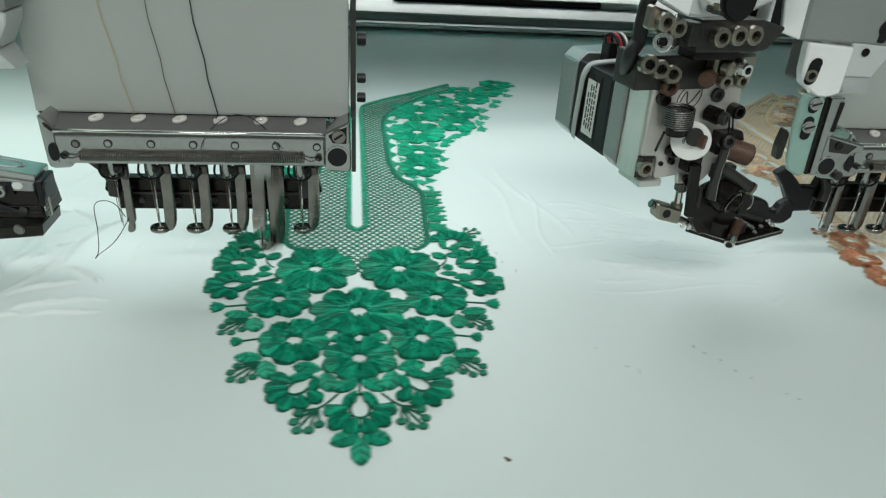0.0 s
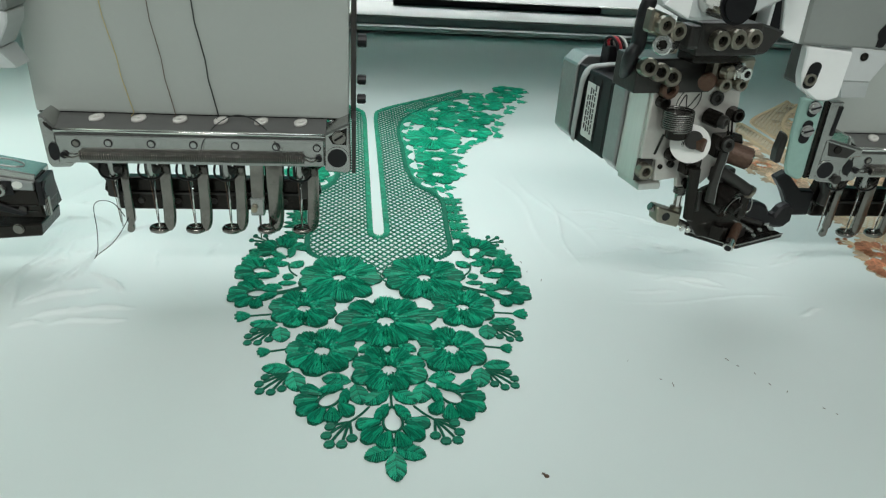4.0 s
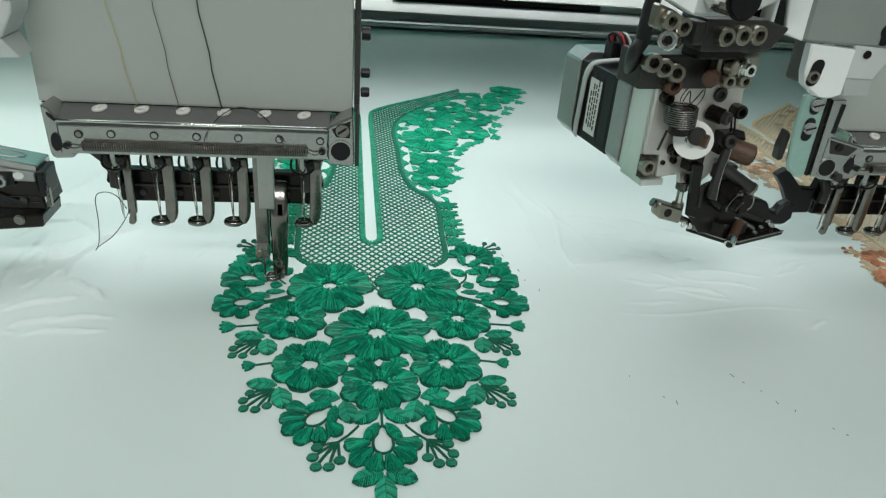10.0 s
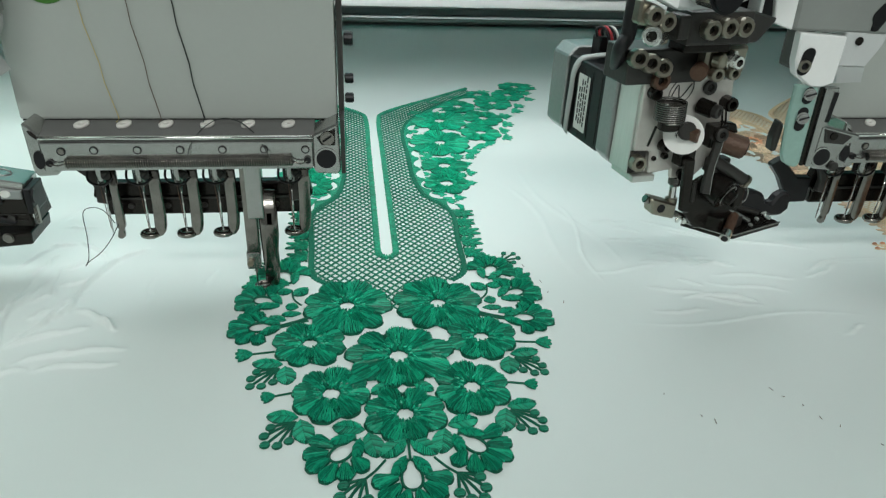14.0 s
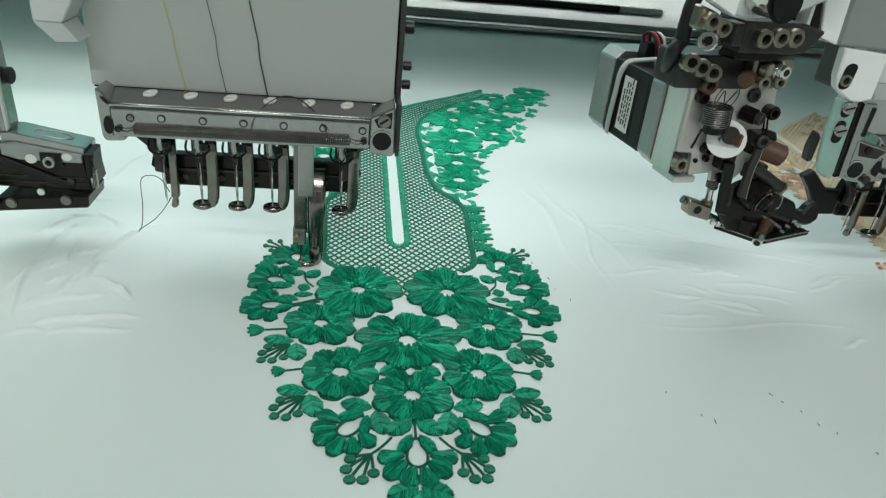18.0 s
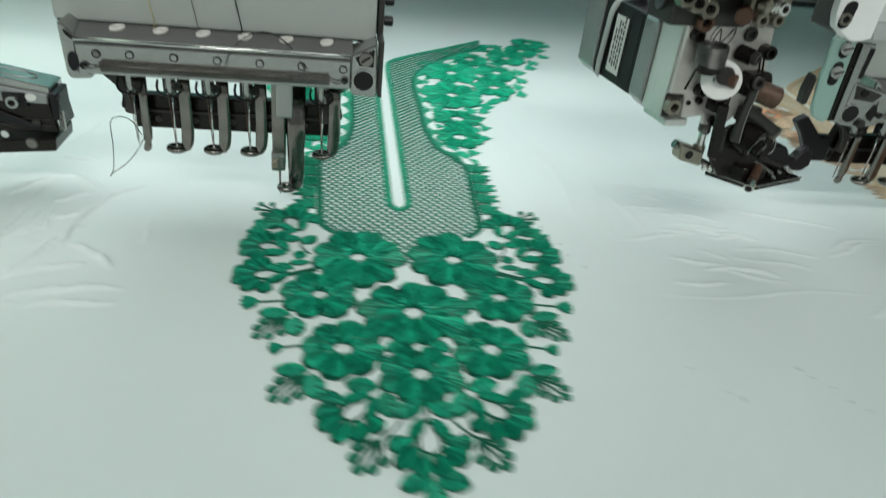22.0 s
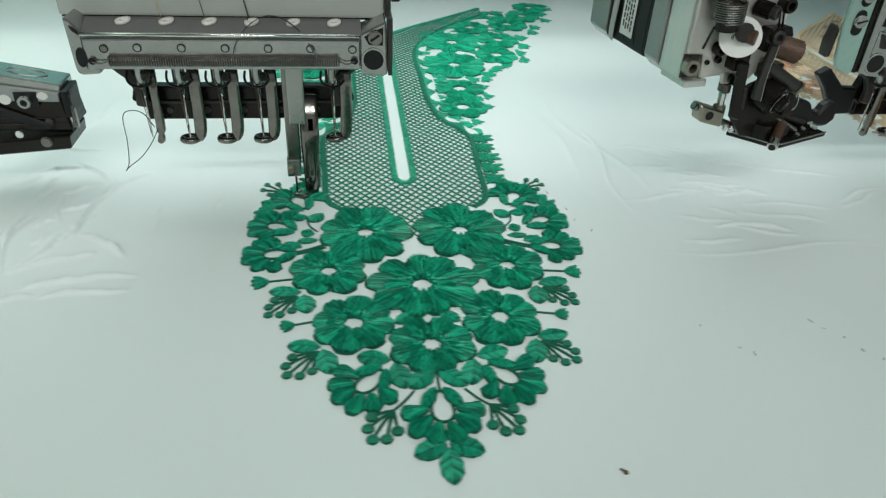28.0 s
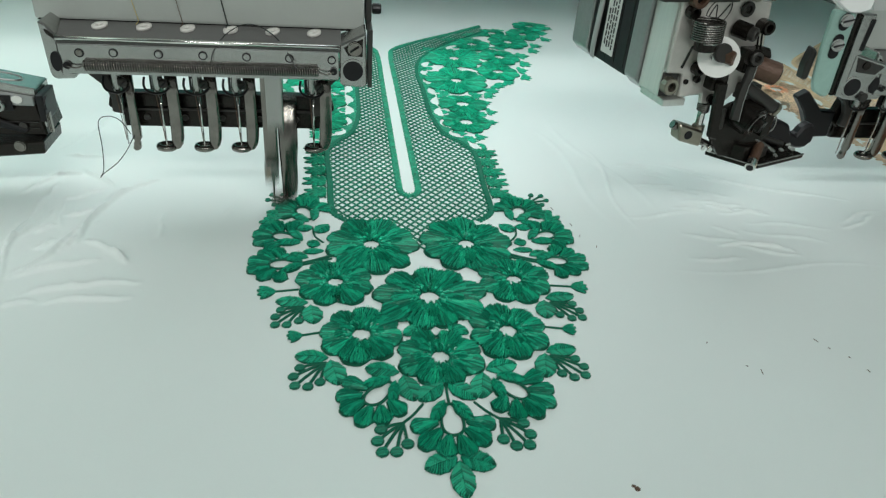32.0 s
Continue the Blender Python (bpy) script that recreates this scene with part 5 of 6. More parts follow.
    shape("right_clamp", ((22.4, 139.2), (43.6, 139.8), (42.8, 127.4), (33.6, 126.8), (22, 130.0)), -25.4, -18, NICKEL, "dull nickel clamp plate", 0.0012)
    peg("clamp_boss", (26.6, -25.5, 134.2), (28.0, -29.0, 134.0), 3.4, NICKEL, "", 18)
    peg("clamp_boss", (32.8, -25.5, 134.4), (34.0, -28.0, 134.0), 4.3, CHROME, "bright round boss", 20)
    peg("clamp_knob", (23.0, -22, 129.6), (18.8, -26, 128.9), 3.7, BROWN, "brown oxidised clamp knob", 20)
    for x, z, r, mat in ((34.4, 134.0, 3.0, CHROME), (27.4, 128.4, 3.2, NICKEL), (35.8, 128.6, 3.0, NICKEL)):
        socket_screw(d, mm(x, -28.2 if z > 130 else -25.5, z), r=r / 1000, h=0.0036, mat=mat)
    # arm enlarged as a dark filling for the shade in the gap
    block("back_arm", 22, 62, -6, 8, 144, 168, DARK, "blackened steel arm reaching to the head, enlarged to fill a dark gap", 1.0)
    # white arm above, with its cylinder
    shape("upper_arm", ((-20.6, 163.2), (-7.6, 157.6), (-3.4, 157.2), (20, 158.6), (27, 161.8), (34.6, 165.4), (52, 172), (62, 200), (-2, 200), (-8.4, 181), (-14, 171)), -40, -33, GREY_PAINT, "pale painted upper arm", 0.0015)
    shape("arm_edge", ((-20.2, 163.4), (-8.2, 158.2), (-7.2, 179), (-13.6, 170.6)), -41.2, -40.1, LIT_WHITE, "slanting edge of the arm, coloured white as lit", 0.0003)
    peg("arm_dot", (-9.6, -41.3, 169.8), (-9.6, -42, 169.8), 1.1, BLACK, n=12, bevel=0)
    peg("cylinder", (1.4, -40.2, 166.0), (1.4, -54, 166.2), 6.6, CHROME, "bright metal cylinder", 28, 0.6)
    peg("cylinder_end", (1.4, -54.1, 166.2), (1.4, -57, 166.2), 7.7, BLACK, "black plastic end cap", 28, 1.2)
    # lower arm: guide pin with its block, swing bar, bent arm, knob
    shape("swing_bar", ((22.6, 88.8), (28.2, 88.6), (31.0, 60.6), (26.0, 62.0)), -25.5, -22.5, DARK, "blackened steel swing bar", 0.0006)
    block("bar_hinge", 22, 30, -22.4, -15, 84, 92, DARK, "", 0.8)
    peg("guide_top", (30.2, -10, 80.0), (30.6, -10, 74.4), 3.0, GUN, n=18)
    peg("guide_pin", (30.6, -10, 74.3), (31.2, -10, 58), 1.9, CHROME, n=16, bevel=0)
    part("pin_spring", coil(mm(30.7, -10, 74), mm(30.9, -10, 69.5), 0.0027, 0.0005, 5, 12), SPRING, d, smooth=True)
    peg("pin_collar", (31.0, -10, 62.6), (31.2, -10, 58.6), 3.0, NICKEL, n=18)
    peg("guide_arm", (30.4, -10, 77.5), (27, -20, 78.5), 2.4, DARK, n=12)
    toe = shape("toe_block", ((17.2, 64.6), (19.2, 64.2), (32.4, 59.8), (32.0, 52.0), (18.6, 56.0)), -14, -6, NICKEL, "small dull nickel block with a cross hole", 0.0008)
    peg("cross_hole", (23.2, -14.3, 58.9), (23.2, -14.02, 58.9), 2.2, BLACK, n=18, bevel=0, parent=toe)
    peg("set_screw", (15.4, -10, 63.6), (18.2, -10, 62.0), 2.1, STEEL, n=14, parent=toe)
    peg("toe_pin", (32.2, -10, 54.4), (39.4, -13, 51.8), 1.8, STEEL, n=14, parent=toe)
    for x, z, r in ((33.4, 52.0, 1.5), (37.6, 51.0, 1.7)):
        peg("toe_bead", (x, -14.5, z), (x, -15.6, z), r, CHROME, n=12, parent=toe)
    arm = shape("bent_arm", ((38.0, 102.6), (41.4, 101.6), (41.0, 97), (40.8, 91.2), (39.8, 86.6), (39.6, 78.6), (40.4, 69.6), (36.0, 70.6), (36.0, 79), (36.4, 87.4), (37.2, 92.6), (37.6, 98)), -25.4, -22.8, GUN, "dark bent arm with bright edges", 0.0004)
    part("pale_edge", tube([mm(*p) for p in ((41.4, -25.3, 101.6), (41.0, -25.3, 97), (40.8, -25.3, 91.2), (39.8, -25.3, 86.6), (39.6, -25.3, 78.6), (40.4, -25.3, 69.6))], 0.00032, 6), CAST, arm, "bright edge")
    block("arm_root", 36.5, 45, -22.6, -16, 92, 103, DARK, "", 1.0)
    peg("arm_pivot", (38.4, -22.8, 99.8), (38.0, -26.4, 100.2), 4.0, DARK, n=20)
    socket_screw(d, mm(38.0, -26.5, 100.2), axis=(-0.1, -1, 0.1), r=0.0031, h=0.0016, mat=GUN)
    peg("knob", (43.8, -18, 94.6), (54.2, -26, 92.0), 5.3, BROWN, "brown oxidised knob", 28, 0.8)
    peg("knob_face", (54.3, -26.1, 92.0), (54.7, -26.4, 91.9), 3.0, DARK, n=20, bevel=0)
    shape("yoke", ((44.6, 103.6), (51.4, 102.2), (53.4, 97.8), (48, 96.4), (44.6, 98.6)), -20, -15, DARK, "", 0.0007)
    # knuckle, drum and cheek over the tip
    peg("knuckle", (43.4, -20, 84.6), (59.2, -25, 75.2), 3.0, GUN, "small tubular knuckle", 18)
    socket_screw(d, mm(59.3, -25.1, 75.1), axis=(0.83, -0.26, -0.49), r=0.0034, h=0.0016, mat=NICKEL)
    block("knuckle_base", 41, 52, -21, -15, 78.4, 85.6, GUN, "", 0.8)
    peg("pivot_drum", (45.5, -14, 72.6), (50.6, -25.2, 68.4), 8.2, DARK, "blackened pivot drum", 30, 0.8)
    part("drum_face", ring_plate(mm(50.9, -25.9, 68.15), (0.39, -0.86, -0.32), 0.0058, 0.0050, 0.0003, 28), CAST, d)
    peg("drum_hub", (50.8, -25.7, 68.2), (52.2, -28.8, 67.0), 3.6, DARK, n=20)
    shape("swing_cheek", ((33.4, 70.4), (40, 74.6), (52, 79.0), (64.2, 74.4), (67.4, 66.2), (66.0, 51), (52, 47.2), (42.0, 47.6), (34.4, 57.6)), -18, -14, DARK, "blackened cheek of the tip", 0.0008)
    peg("cheek_rib", (36.4, -18.4, 73.6), (37.0, -18.4, 63.0), 1.0, GUN, n=10)
    block("cheek_post", 57.5, 62.5, -24, -17, 60, 72, DARK, "", 0.9)
    part("spring_clip", tube(bezier([mm(62.8, -22, 72), mm(65.4, -22.5, 68.0), mm(64.6, -23, 63.4), mm(61.6, -23, 62.2)], 6), 0.0005, 6), CAST, d, smooth=True)
    shape("link_hook", ((66, 66.4), (72, 62.6), (80.1, 62.4), (86.0, 60.0), (88.4, 55.6), (92.6, 54.0), (95.8, 58.8), (100.6, 60.2), (104.6, 56.8), (104.8, 49.4), (100.4, 46.0), (94, 46.4), (88.4, 49.0), (79, 49.4), (66, 54)), -13, -7, BLACK, "black hooked link", 0.0013)

    # flat tip plate, nearly level
    def flat(name, corners, z0, z1, mat, label="", parent=None):
        bm = bmesh.new()
        face = bm.faces.new([bm.verts.new((a / 1000, b / 1000, z0 / 1000)) for a, b in corners])
        out = bmesh.ops.extrude_face_region(bm, geom=[face])
        bmesh.ops.translate(bm, vec=(0, 0, (z1 - z0) / 1000), verts=[g for g in out["geom"] if isinstance(g, bmesh.types.BMVert)])
        bmesh.ops.bevel(bm, geom=list(bm.edges), offset=0.0004, segments=1, affect="EDGES")
        return part(name, bm, mat, parent or d, label)
    tip = flat("tip_plate", ((41.5, -8), (52.6, -23.5), (55.6, -27.2), (59.4, -27.8), (93.4, -20.4), (93.2, -16.6), (84, 0), (60, 4)), 44.4, 46.6, DARK, "flat blackened tip plate")
    part("plate_lip", tube([mm(*p) for p in ((41.8, -8.2, 46.8), (52.8, -23.7, 46.8), (55.8, -27.2, 46.8), (59.4, -27.7, 46.8), (93.2, -20.4, 46.8))], 0.00042, 6), CAST, tip, "bright lip")
    flat("tip_wall", ((41.8, -7.6), (44.4, -10.2), (55.4, -22.6), (52.2, -23.0)), 46.7, 54.5, DARK, "", tip)
    flat("tip_ridge", ((47.0, -6.4), (48.6, -5.0), (68.6, -16.2), (67.6, -17.8)), 46.7, 51.4, GUN, "", tip)
    flat("tip_ridge", ((66.4, -8.0), (67.8, -6.8), (88, -11.6), (87.2, -13.2)), 46.7, 50.4, DARK, "", tip)
    flat("tip_clamp", ((62, -18.6), (68.6, -15.4), (70.4, -18.8), (63.8, -22)), 46.7, 52.2, GUN, "", tip)
    part("tip_bar", rod(mm(64.4, -13, 56.2), mm(84.6, -12.4, 49.6), 0.0017, n=12), GUN, tip)
    part("tip_bar", rod(mm(56.4, -16, 58.6), mm(74.6, -18.4, 48.6), 0.0014, n=12), CAST, tip)
    for x, y, z, r in ((88.8, -11.2, 48.2, 2.0), (88.6, -15.8, 47.2, 1.6), (81.6, -15.8, 47, 1.3), (73.4, -21.2, 47, 1.2)):
        part("tip_screw", rod(mm(x, y, z - 1), mm(x - 0.6, y - 1.4, z + 1.8), r / 1000, n=14, bevel=0.0003), CHROME if r > 1.5 else CAST, tip)
    peg("feed_tube", (65.4, -17.6, 52.6), (56.4, -25.6, 48.2), 2.5, BROWN, "brown feed tube with a bright mouth", 18)
    peg("tube_mouth", (56.3, -25.7, 48.1), (52.6, -29.0, 46.2), 2.6, CHROME, n=18)
    peg("mouth_bore", (52.55, -29.05, 46.17), (52.4, -29.2, 46.1), 1.7, BLACK, n=14, bevel=0)
    return d


def left_device():
    """The cording device of the next head along, its lower arm in view."""
    eye = Vector((0.060, -0.342, 0.195))
    m = Matrix.Translation(eye + Vector((-0.0045, 0, -0.0008))) @ Matrix.Scale(1.045, 4) @ Matrix.Translation(-eye)
    d = empty("cording_device", "blackened lower arm of a cording device", "cording device", m, "cording devices")
    side = part("housing", prism([(a / 1000, b / 1000) for a, b in ((-118, 63), (-106, 61), (-75, 58.6), (-73, 42.4), (-118, 43))], -0.012, 0.010, 0.0008), DARK, d, "blackened housing with bright slots")
    wedge = part("top_wedge", prism([(a / 1000, b / 1000) for a, b in ((-112, 71.0), (-107, 71.2), (-74.3, 64.9), (-74.6, 58.9), (-106, 61.0), (-112, 63))], -0.011, 0.0050, 0.0006), CAST, side, "bright wedge on the housing")
    part("wedge_oval", tube([(-0.0905 + 0.0085 * math.cos(k * math.tau / 24), -0.0028 + 0.0042 * math.sin(k * math.tau / 24), 0.0682 - 0.0016 * math.cos(k * math.tau / 24)) for k in range(24)], 0.0003, 5, close=True), GREY_METAL, wedge)
    part("wedge_plate", prism([(a / 1000, b / 1000) for a, b in ((-112, 66), (-106, 66.5), (-75.2, 61.6), (-75.4, 57.4), (-105, 58), (-112, 60))], -0.0132, -0.0112, 0.0004), GREY_METAL, wedge)
    for x0, x1, z0, z1 in ((-101.4, -96.0, 56.6, 61.3), (-84.6, -79.8, 58.8, 62.4)):
        c, a, b = ((x0 + x1) / 2000, (z0 + z1) / 2000), (x1 - x0) / 2000, (z1 - z0) / 2000
        part("side_slot", prism([(c[0] + a * math.cos(k * math.tau / 18), c[1] + b * math.sin(k * math.tau / 18)) for k in range(18)], -0.0137, -0.0133, 0), LABEL, side)
    part("screw_seat", box(-0.0945, -0.0845, -0.0136, -0.0133, 0.0553, 0.0625, 0), BLACK, side)
    socket_screw(side, (-0.0897, -0.0137, 0.0584), r=0.0030, h=0.003, mat=CAST)
    part("end_block", box(-0.0742, -0.0712, -0.0138, 0.002, 0.0500, 0.0628, 0.0008), BLACK, side)
    part("end_knob", rod((-0.0711, -0.0112, 0.0585), (-0.0700, -0.0112, 0.0585), 0.0036, n=16, bevel=0.0004), BLACK, side)
    for k in range(3):
        part("end_fin", box(-0.0711 + 0.0006 * k, -0.0708 + 0.0006 * k, -0.0137, -0.0118, 0.0450, 0.0535 + 0.0006 * k, 0), STEEL, side)
    part("end_clip", tube(bezier([(-0.0728, -0.0120, 0.0470), (-0.0722, -0.0120, 0.0540), (-0.0716, -0.0120, 0.0545), (-0.0714, -0.0120, 0.0480)], 4), 0.0004, 6), CHROME, side, smooth=True)
    part("pin", rod((-0.0965, -0.0122, 0.0421), (-0.0965, -0.0150, 0.0421), 0.0018, n=14, bevel=0.0003), CHROME, side)
    part("rib", prism([(a / 1000, b / 1000) for a, b in ((-117, 59), (-112, 59.5), (-80, 46), (-82, 44.5), (-100, 49))], -0.0140, -0.0122, 0.0004), BLACK, side)
    for z in (0.0492, 0.0462):
        part("edge_line", box(-0.1150, -0.0760, -0.0126, -0.0121, z, z + 0.0004, 0), GUN, side)
    part("oval_stud", rod((-0.0824, -0.0122, 0.0477), (-0.0824, -0.0134, 0.0477), 0.0018, n=14), GUN, side)
    base = part("base_plate", prism([(a / 1000, b / 1000) for a, b in ((-119.6, 31.0), (-118, 38.0), (-74.0, 41.6), (-74.6, 35.0))], -0.0160, 0.0080, 0.0006), DARK, d, "flat blackened base plate")
    for x, z in ((-0.1104, 0.0362), (-0.0846, 0.0390)):
        part("base_screw", rod((x, -0.0161, z), (x, -0.0172, z), 0.0026, n=16, bevel=0.0005), STEEL, base)
    part("disc_knob", rod((-0.1205, -0.016, 0.0385), (-0.1205, -0.024, 0.0380), 0.0056, n=22, bevel=0.0007), DARK, d, "dark ribbed disc knob")
    part("upright_strip", prism([(a / 1000, b / 1000) for a, b in ((-120, 113), (-107.6, 112.6), (-106.8, 73), (-111, 67), (-118, 70))], -0.010, 0.0, 0.0010), CAST, d, "pale upright strip")
    part("strip_edge", prism([(a / 1000, b / 1000) for a, b in ((-109.4, 113), (-107.4, 112.6), (-106.6, 73), (-108.4, 71))], -0.0118, -0.0101, 0.0004), BRUSHED, d)
    part("strip_knob", rod((-0.1066, -0.004, 0.0965), (-0.1042, -0.004, 0.0965), 0.0040, n=18, bevel=0.0005), BLACK, d)
    part("strip_plate", box(-0.1200, -0.1130, -0.0135, -0.0105, 0.062, 0.094, 0.0006), GUN, d)
    part("carrier", box(-0.1900, -0.1205, -0.006, 0.004, 0.085, 0.112, 0.001), GUN, d)
    return d


device()
left_device()


# ---- brackets and arms at the heads ----
def head_arm(x0, low):
    """The painted arm beside a head, with a key hole; it ends in a grey cheek with a sloping chin."""
    b = empty("head_arm", "pale painted arm with a key hole beside the sewing head", "arm", pose(x0, 0, 0), "arms beside the heads")

    def cut(name, outline, y0, y1, mat, label="", bevel=0.0007, parent=None):
        return part(name, prism([(p / 1000, q / 1000) for p, q in outline], y0, y1, bevel), mat, parent or b, label)
    body = cut("arm_body", ((-110.6, 144.5), (-63.4, 143.4), (-61.5, 195), (-103, 195), (-104.6, 178), (-111.2, 166)), -0.038, -0.018, SHADED_PAINT, "painted body of the arm, coloured darker for shade", 0.0012)
    hole = [(-70.9 + 3.5 * math.cos(a) + (1.6 if math.sin(a) > 0.8 else -1.0 if math.sin(a) < -0.8 else 0), 151 + 3.6 * math.sin(a) + (2.6 if math.sin(a) > 0.8 else -2.6 if math.sin(a) < -0.8 else 0)) for a in [k * math.tau / 24 for k in range(24)]]
    cut("key_hole", hole, -0.0386, -0.0381, BLACK, "black key-shaped hole", 0, body)
    cut("bright_edge", ((-120.2, 147.4), (-110.8, 144.6), (-111.4, 166.2), (-104.6, 178), (-103, 195), (-115, 195), (-121.4, 170), (-123.4, 163.6)), -0.0372, -0.026, LIT_WHITE, "side of the arm, white for the light on it", 0.0005)
    # solid black strip drawn in for the shade of the arm's gap
    cut("stripe", ((-126.4, 149.2), (-120.4, 147.6), (-123.6, 163.8), (-116, 195), (-123, 195), (-126.2, 170)), -0.0355, -0.026, BLACK, "black strip for the dark gap in the arm", 0.0004)
    cut("outer_edge", ((-128.4, 149.2), (-126.6, 149.2), (-126.4, 170), (-123.2, 195), (-125.4, 195), (-128.2, 168)), -0.0362, -0.026, LIT_WHITE, "", 0.0003)
    side = -81.5 if low else -84.4
    cheek = cut("cheek", ((side, 144.4), (-63.6, 143.2), (-64.4, 138.6), (-70, 128.6), (side, 128.8)), -0.0376, -0.020, GREY_PAINT, "grey cheek under the arm", 0.0006)
    part("cheek_hole", rod((-0.0772, -0.0377, 0.1404), (-0.0772, -0.0382, 0.1404), 0.0019, n=16), DARK, cheek)
    top = [(side, -37.4, 128.7), (-70, -37.4, 128.5), (-70, -20, 128.5), (side, -20, 128.7)]
    foot = [(side + 6, -33, 119.8), (-66, -33, 120.4), (-66, -20, 120.4), (side + 6, -20, 119.8)]
    bm = bmesh.new()
    rings = [[bm.verts.new((x / 1000, y / 1000, z / 1000)) for x, y, z in ring] for ring in (top, foot)]
    for k in range(4):
        bm.faces.new((rings[0][k], rings[0][(k + 1) % 4], rings[1][(k + 1) % 4], rings[1][k]))
    bm.faces.new(rings[0])
    bm.faces.new(rings[1])
    part("chin", bm, GREY_PAINT, cheek, "sloping chin of the cheek")
    return b


def head_bracket():
    b = empty("slotted_bracket", "pale aluminium slotted bracket bolted beside the sewing head", "bracket")

    def sheet_metal(name, outline, y0, y1, mat, label="", bevel=0.0007, parent=None):
        return part(name, prism([(p / 1000, q / 1000) for p, q in outline], y0, y1, bevel), mat, parent or b, label)

    def oval(x, z, a, lean, rz):
        out = []
        for k in range(24):
            c, v = math.cos(k * math.tau / 24), math.sin(k * math.tau / 24)
            zz = (rz - a) * (1 if v > 0 else -1) + a * v
            out.append(((x + a * c + lean * zz) / 1000, (z + zz) / 1000))
        return out
    plate = sheet_metal("bracket_plate", ((280.2, 121), (292.4, 119), (293.6, 81.6), (292.6, 79.8), (289.6, 79.8), (284.2, 82.6), (282.4, 86.8), (280.6, 104)), -0.0392, -0.0366, REFLECT_TEAL, "slotted plate with a teal reflection painted in", 0.0008)
    for x, z, rz in ((287.5, 115.6, 4.0), (287.3, 104.3, 5.8)):
        slot = part("slot", prism(oval(x, z, 2.6, 0.02, rz), -0.0396, -0.0393, 0), BLACK, plate)
        screw = part("slot_screw", rod((x / 1000, -0.0397, z / 1000 + 0.0008), (x / 1000 - 0.0005, -0.0418, z / 1000 + 0.0010), 0.0029, n=18, bevel=0.0008), CHROME, slot)
        part("screw_slit", rod((x / 1000 - 0.0028, -0.0421, z / 1000 + 0.0002), (x / 1000 + 0.0020, -0.0421, z / 1000 + 0.0018), 0.0004, n=6), BLACK, screw)
    sheet_metal("gap_strip", ((293.9, 119.4), (295.4, 119.4), (296.2, 80.2), (294.6, 80.2)), -0.0384, -0.0366, DARK, "", 0.0002)
    sheet_metal("edge_strip", ((295.7, 119.4), (302.2, 119.6), (301.6, 101), (299.4, 100), (299.4, 80.4), (296.5, 80.2)), -0.0400, -0.0360, CAST, "worn edge strip beside the plate", 0.0005)
    # thin black sliver painted as shade along the edge strip
    sheet_metal("edge_shade", ((300.2, 117.4), (302.0, 117.4), (301.2, 103), (299.6, 103)), -0.0406, -0.0401, BLACK, "", 0)
    block = sheet_metal("upper_block", ((275.4, 144.2), (298.4, 142.6), (298.2, 121.4), (293, 119.6), (287.2, 119.6), (278.2, 125.2), (276.2, 131)), -0.0398, -0.0340, LIT_WHITE, "upper block of the bracket, whitened as if lit", 0.0007)
    hole = part("slot", prism(oval(281.2, 131.4, 3.0, 0.12, 6.2), -0.0403, -0.0399, 0), BLACK, block)
    part("slot_ring", ring_plate((0.2804, -0.0404, 0.1296), (0, -1, 0), 0.0028, 0.0018, 0.0012, 18), NICKEL, hole)
    part("rubber_pad", prism([(0.2796, 0.1026), (0.2822, 0.1000), (0.2816, 0.0870), (0.2786, 0.0866), (0.2780, 0.0940)], -0.036, -0.030, 0.0008), GUN, b, "dark rubber pad behind the plate")
    # cast lug with a bore in front of the rail
    lug = sheet_metal("cheek_lug", ((299.8, 101), (321.6, 95.8), (321.6, 92), (316, 91.4), (313, 84.6), (314.4, 79.6), (311, 77.8), (301.4, 78.8), (299.9, 81)), -0.0388, -0.0340, CAST, "cast lug with a bore", 0.0007)
    # shade of the recess, laid on as a thin dark face
    part("recess_shade", prism([(p / 1000, q / 1000) for p, q in ((301.8, 99.2), (317, 95.4), (313.4, 91.4), (303.4, 92.4))], -0.0393, -0.0389, 0), GUN, lug)
    part("recess_screw", rod((0.3068, -0.0394, 0.0958), (0.3068, -0.0402, 0.0958), 0.0019, n=14), DARK, lug)
    part("bore", rod((0.3040, -0.0393, 0.0850), (0.3040, -0.0389, 0.0850), 0.0043, n=28), BLACK, lug)
    part("bore_rim", ring_plate((0.3040, -0.0390, 0.0850), (0, -1, 0), 0.0051, 0.0043, 0.0004, 28), CAST, lug)
    part("lug_stud", rod((0.3112, -0.0389, 0.0804), (0.3112, -0.0410, 0.0804), 0.0023, n=16, bevel=0.0004), GUN, lug)


head_arm(0.0, True)
head_arm(D, False)
head_bracket()
hook = part("guard_hook", prism([(p / 1000, q / 1000) for p, q in ((306.2, 65.0), (312.2, 69.0), (319.0, 62.5), (324.0, 57.6), (333.0, 57.3), (333.0, 42.6), (322, 42.2), (318.6, 47.6), (313.0, 57.0))], 0.0, 0.006, 0.0008), BLACK, head_right, "black hooked end of the guard bar")
hook.matrix_basis = pose(-D, 0, 0)


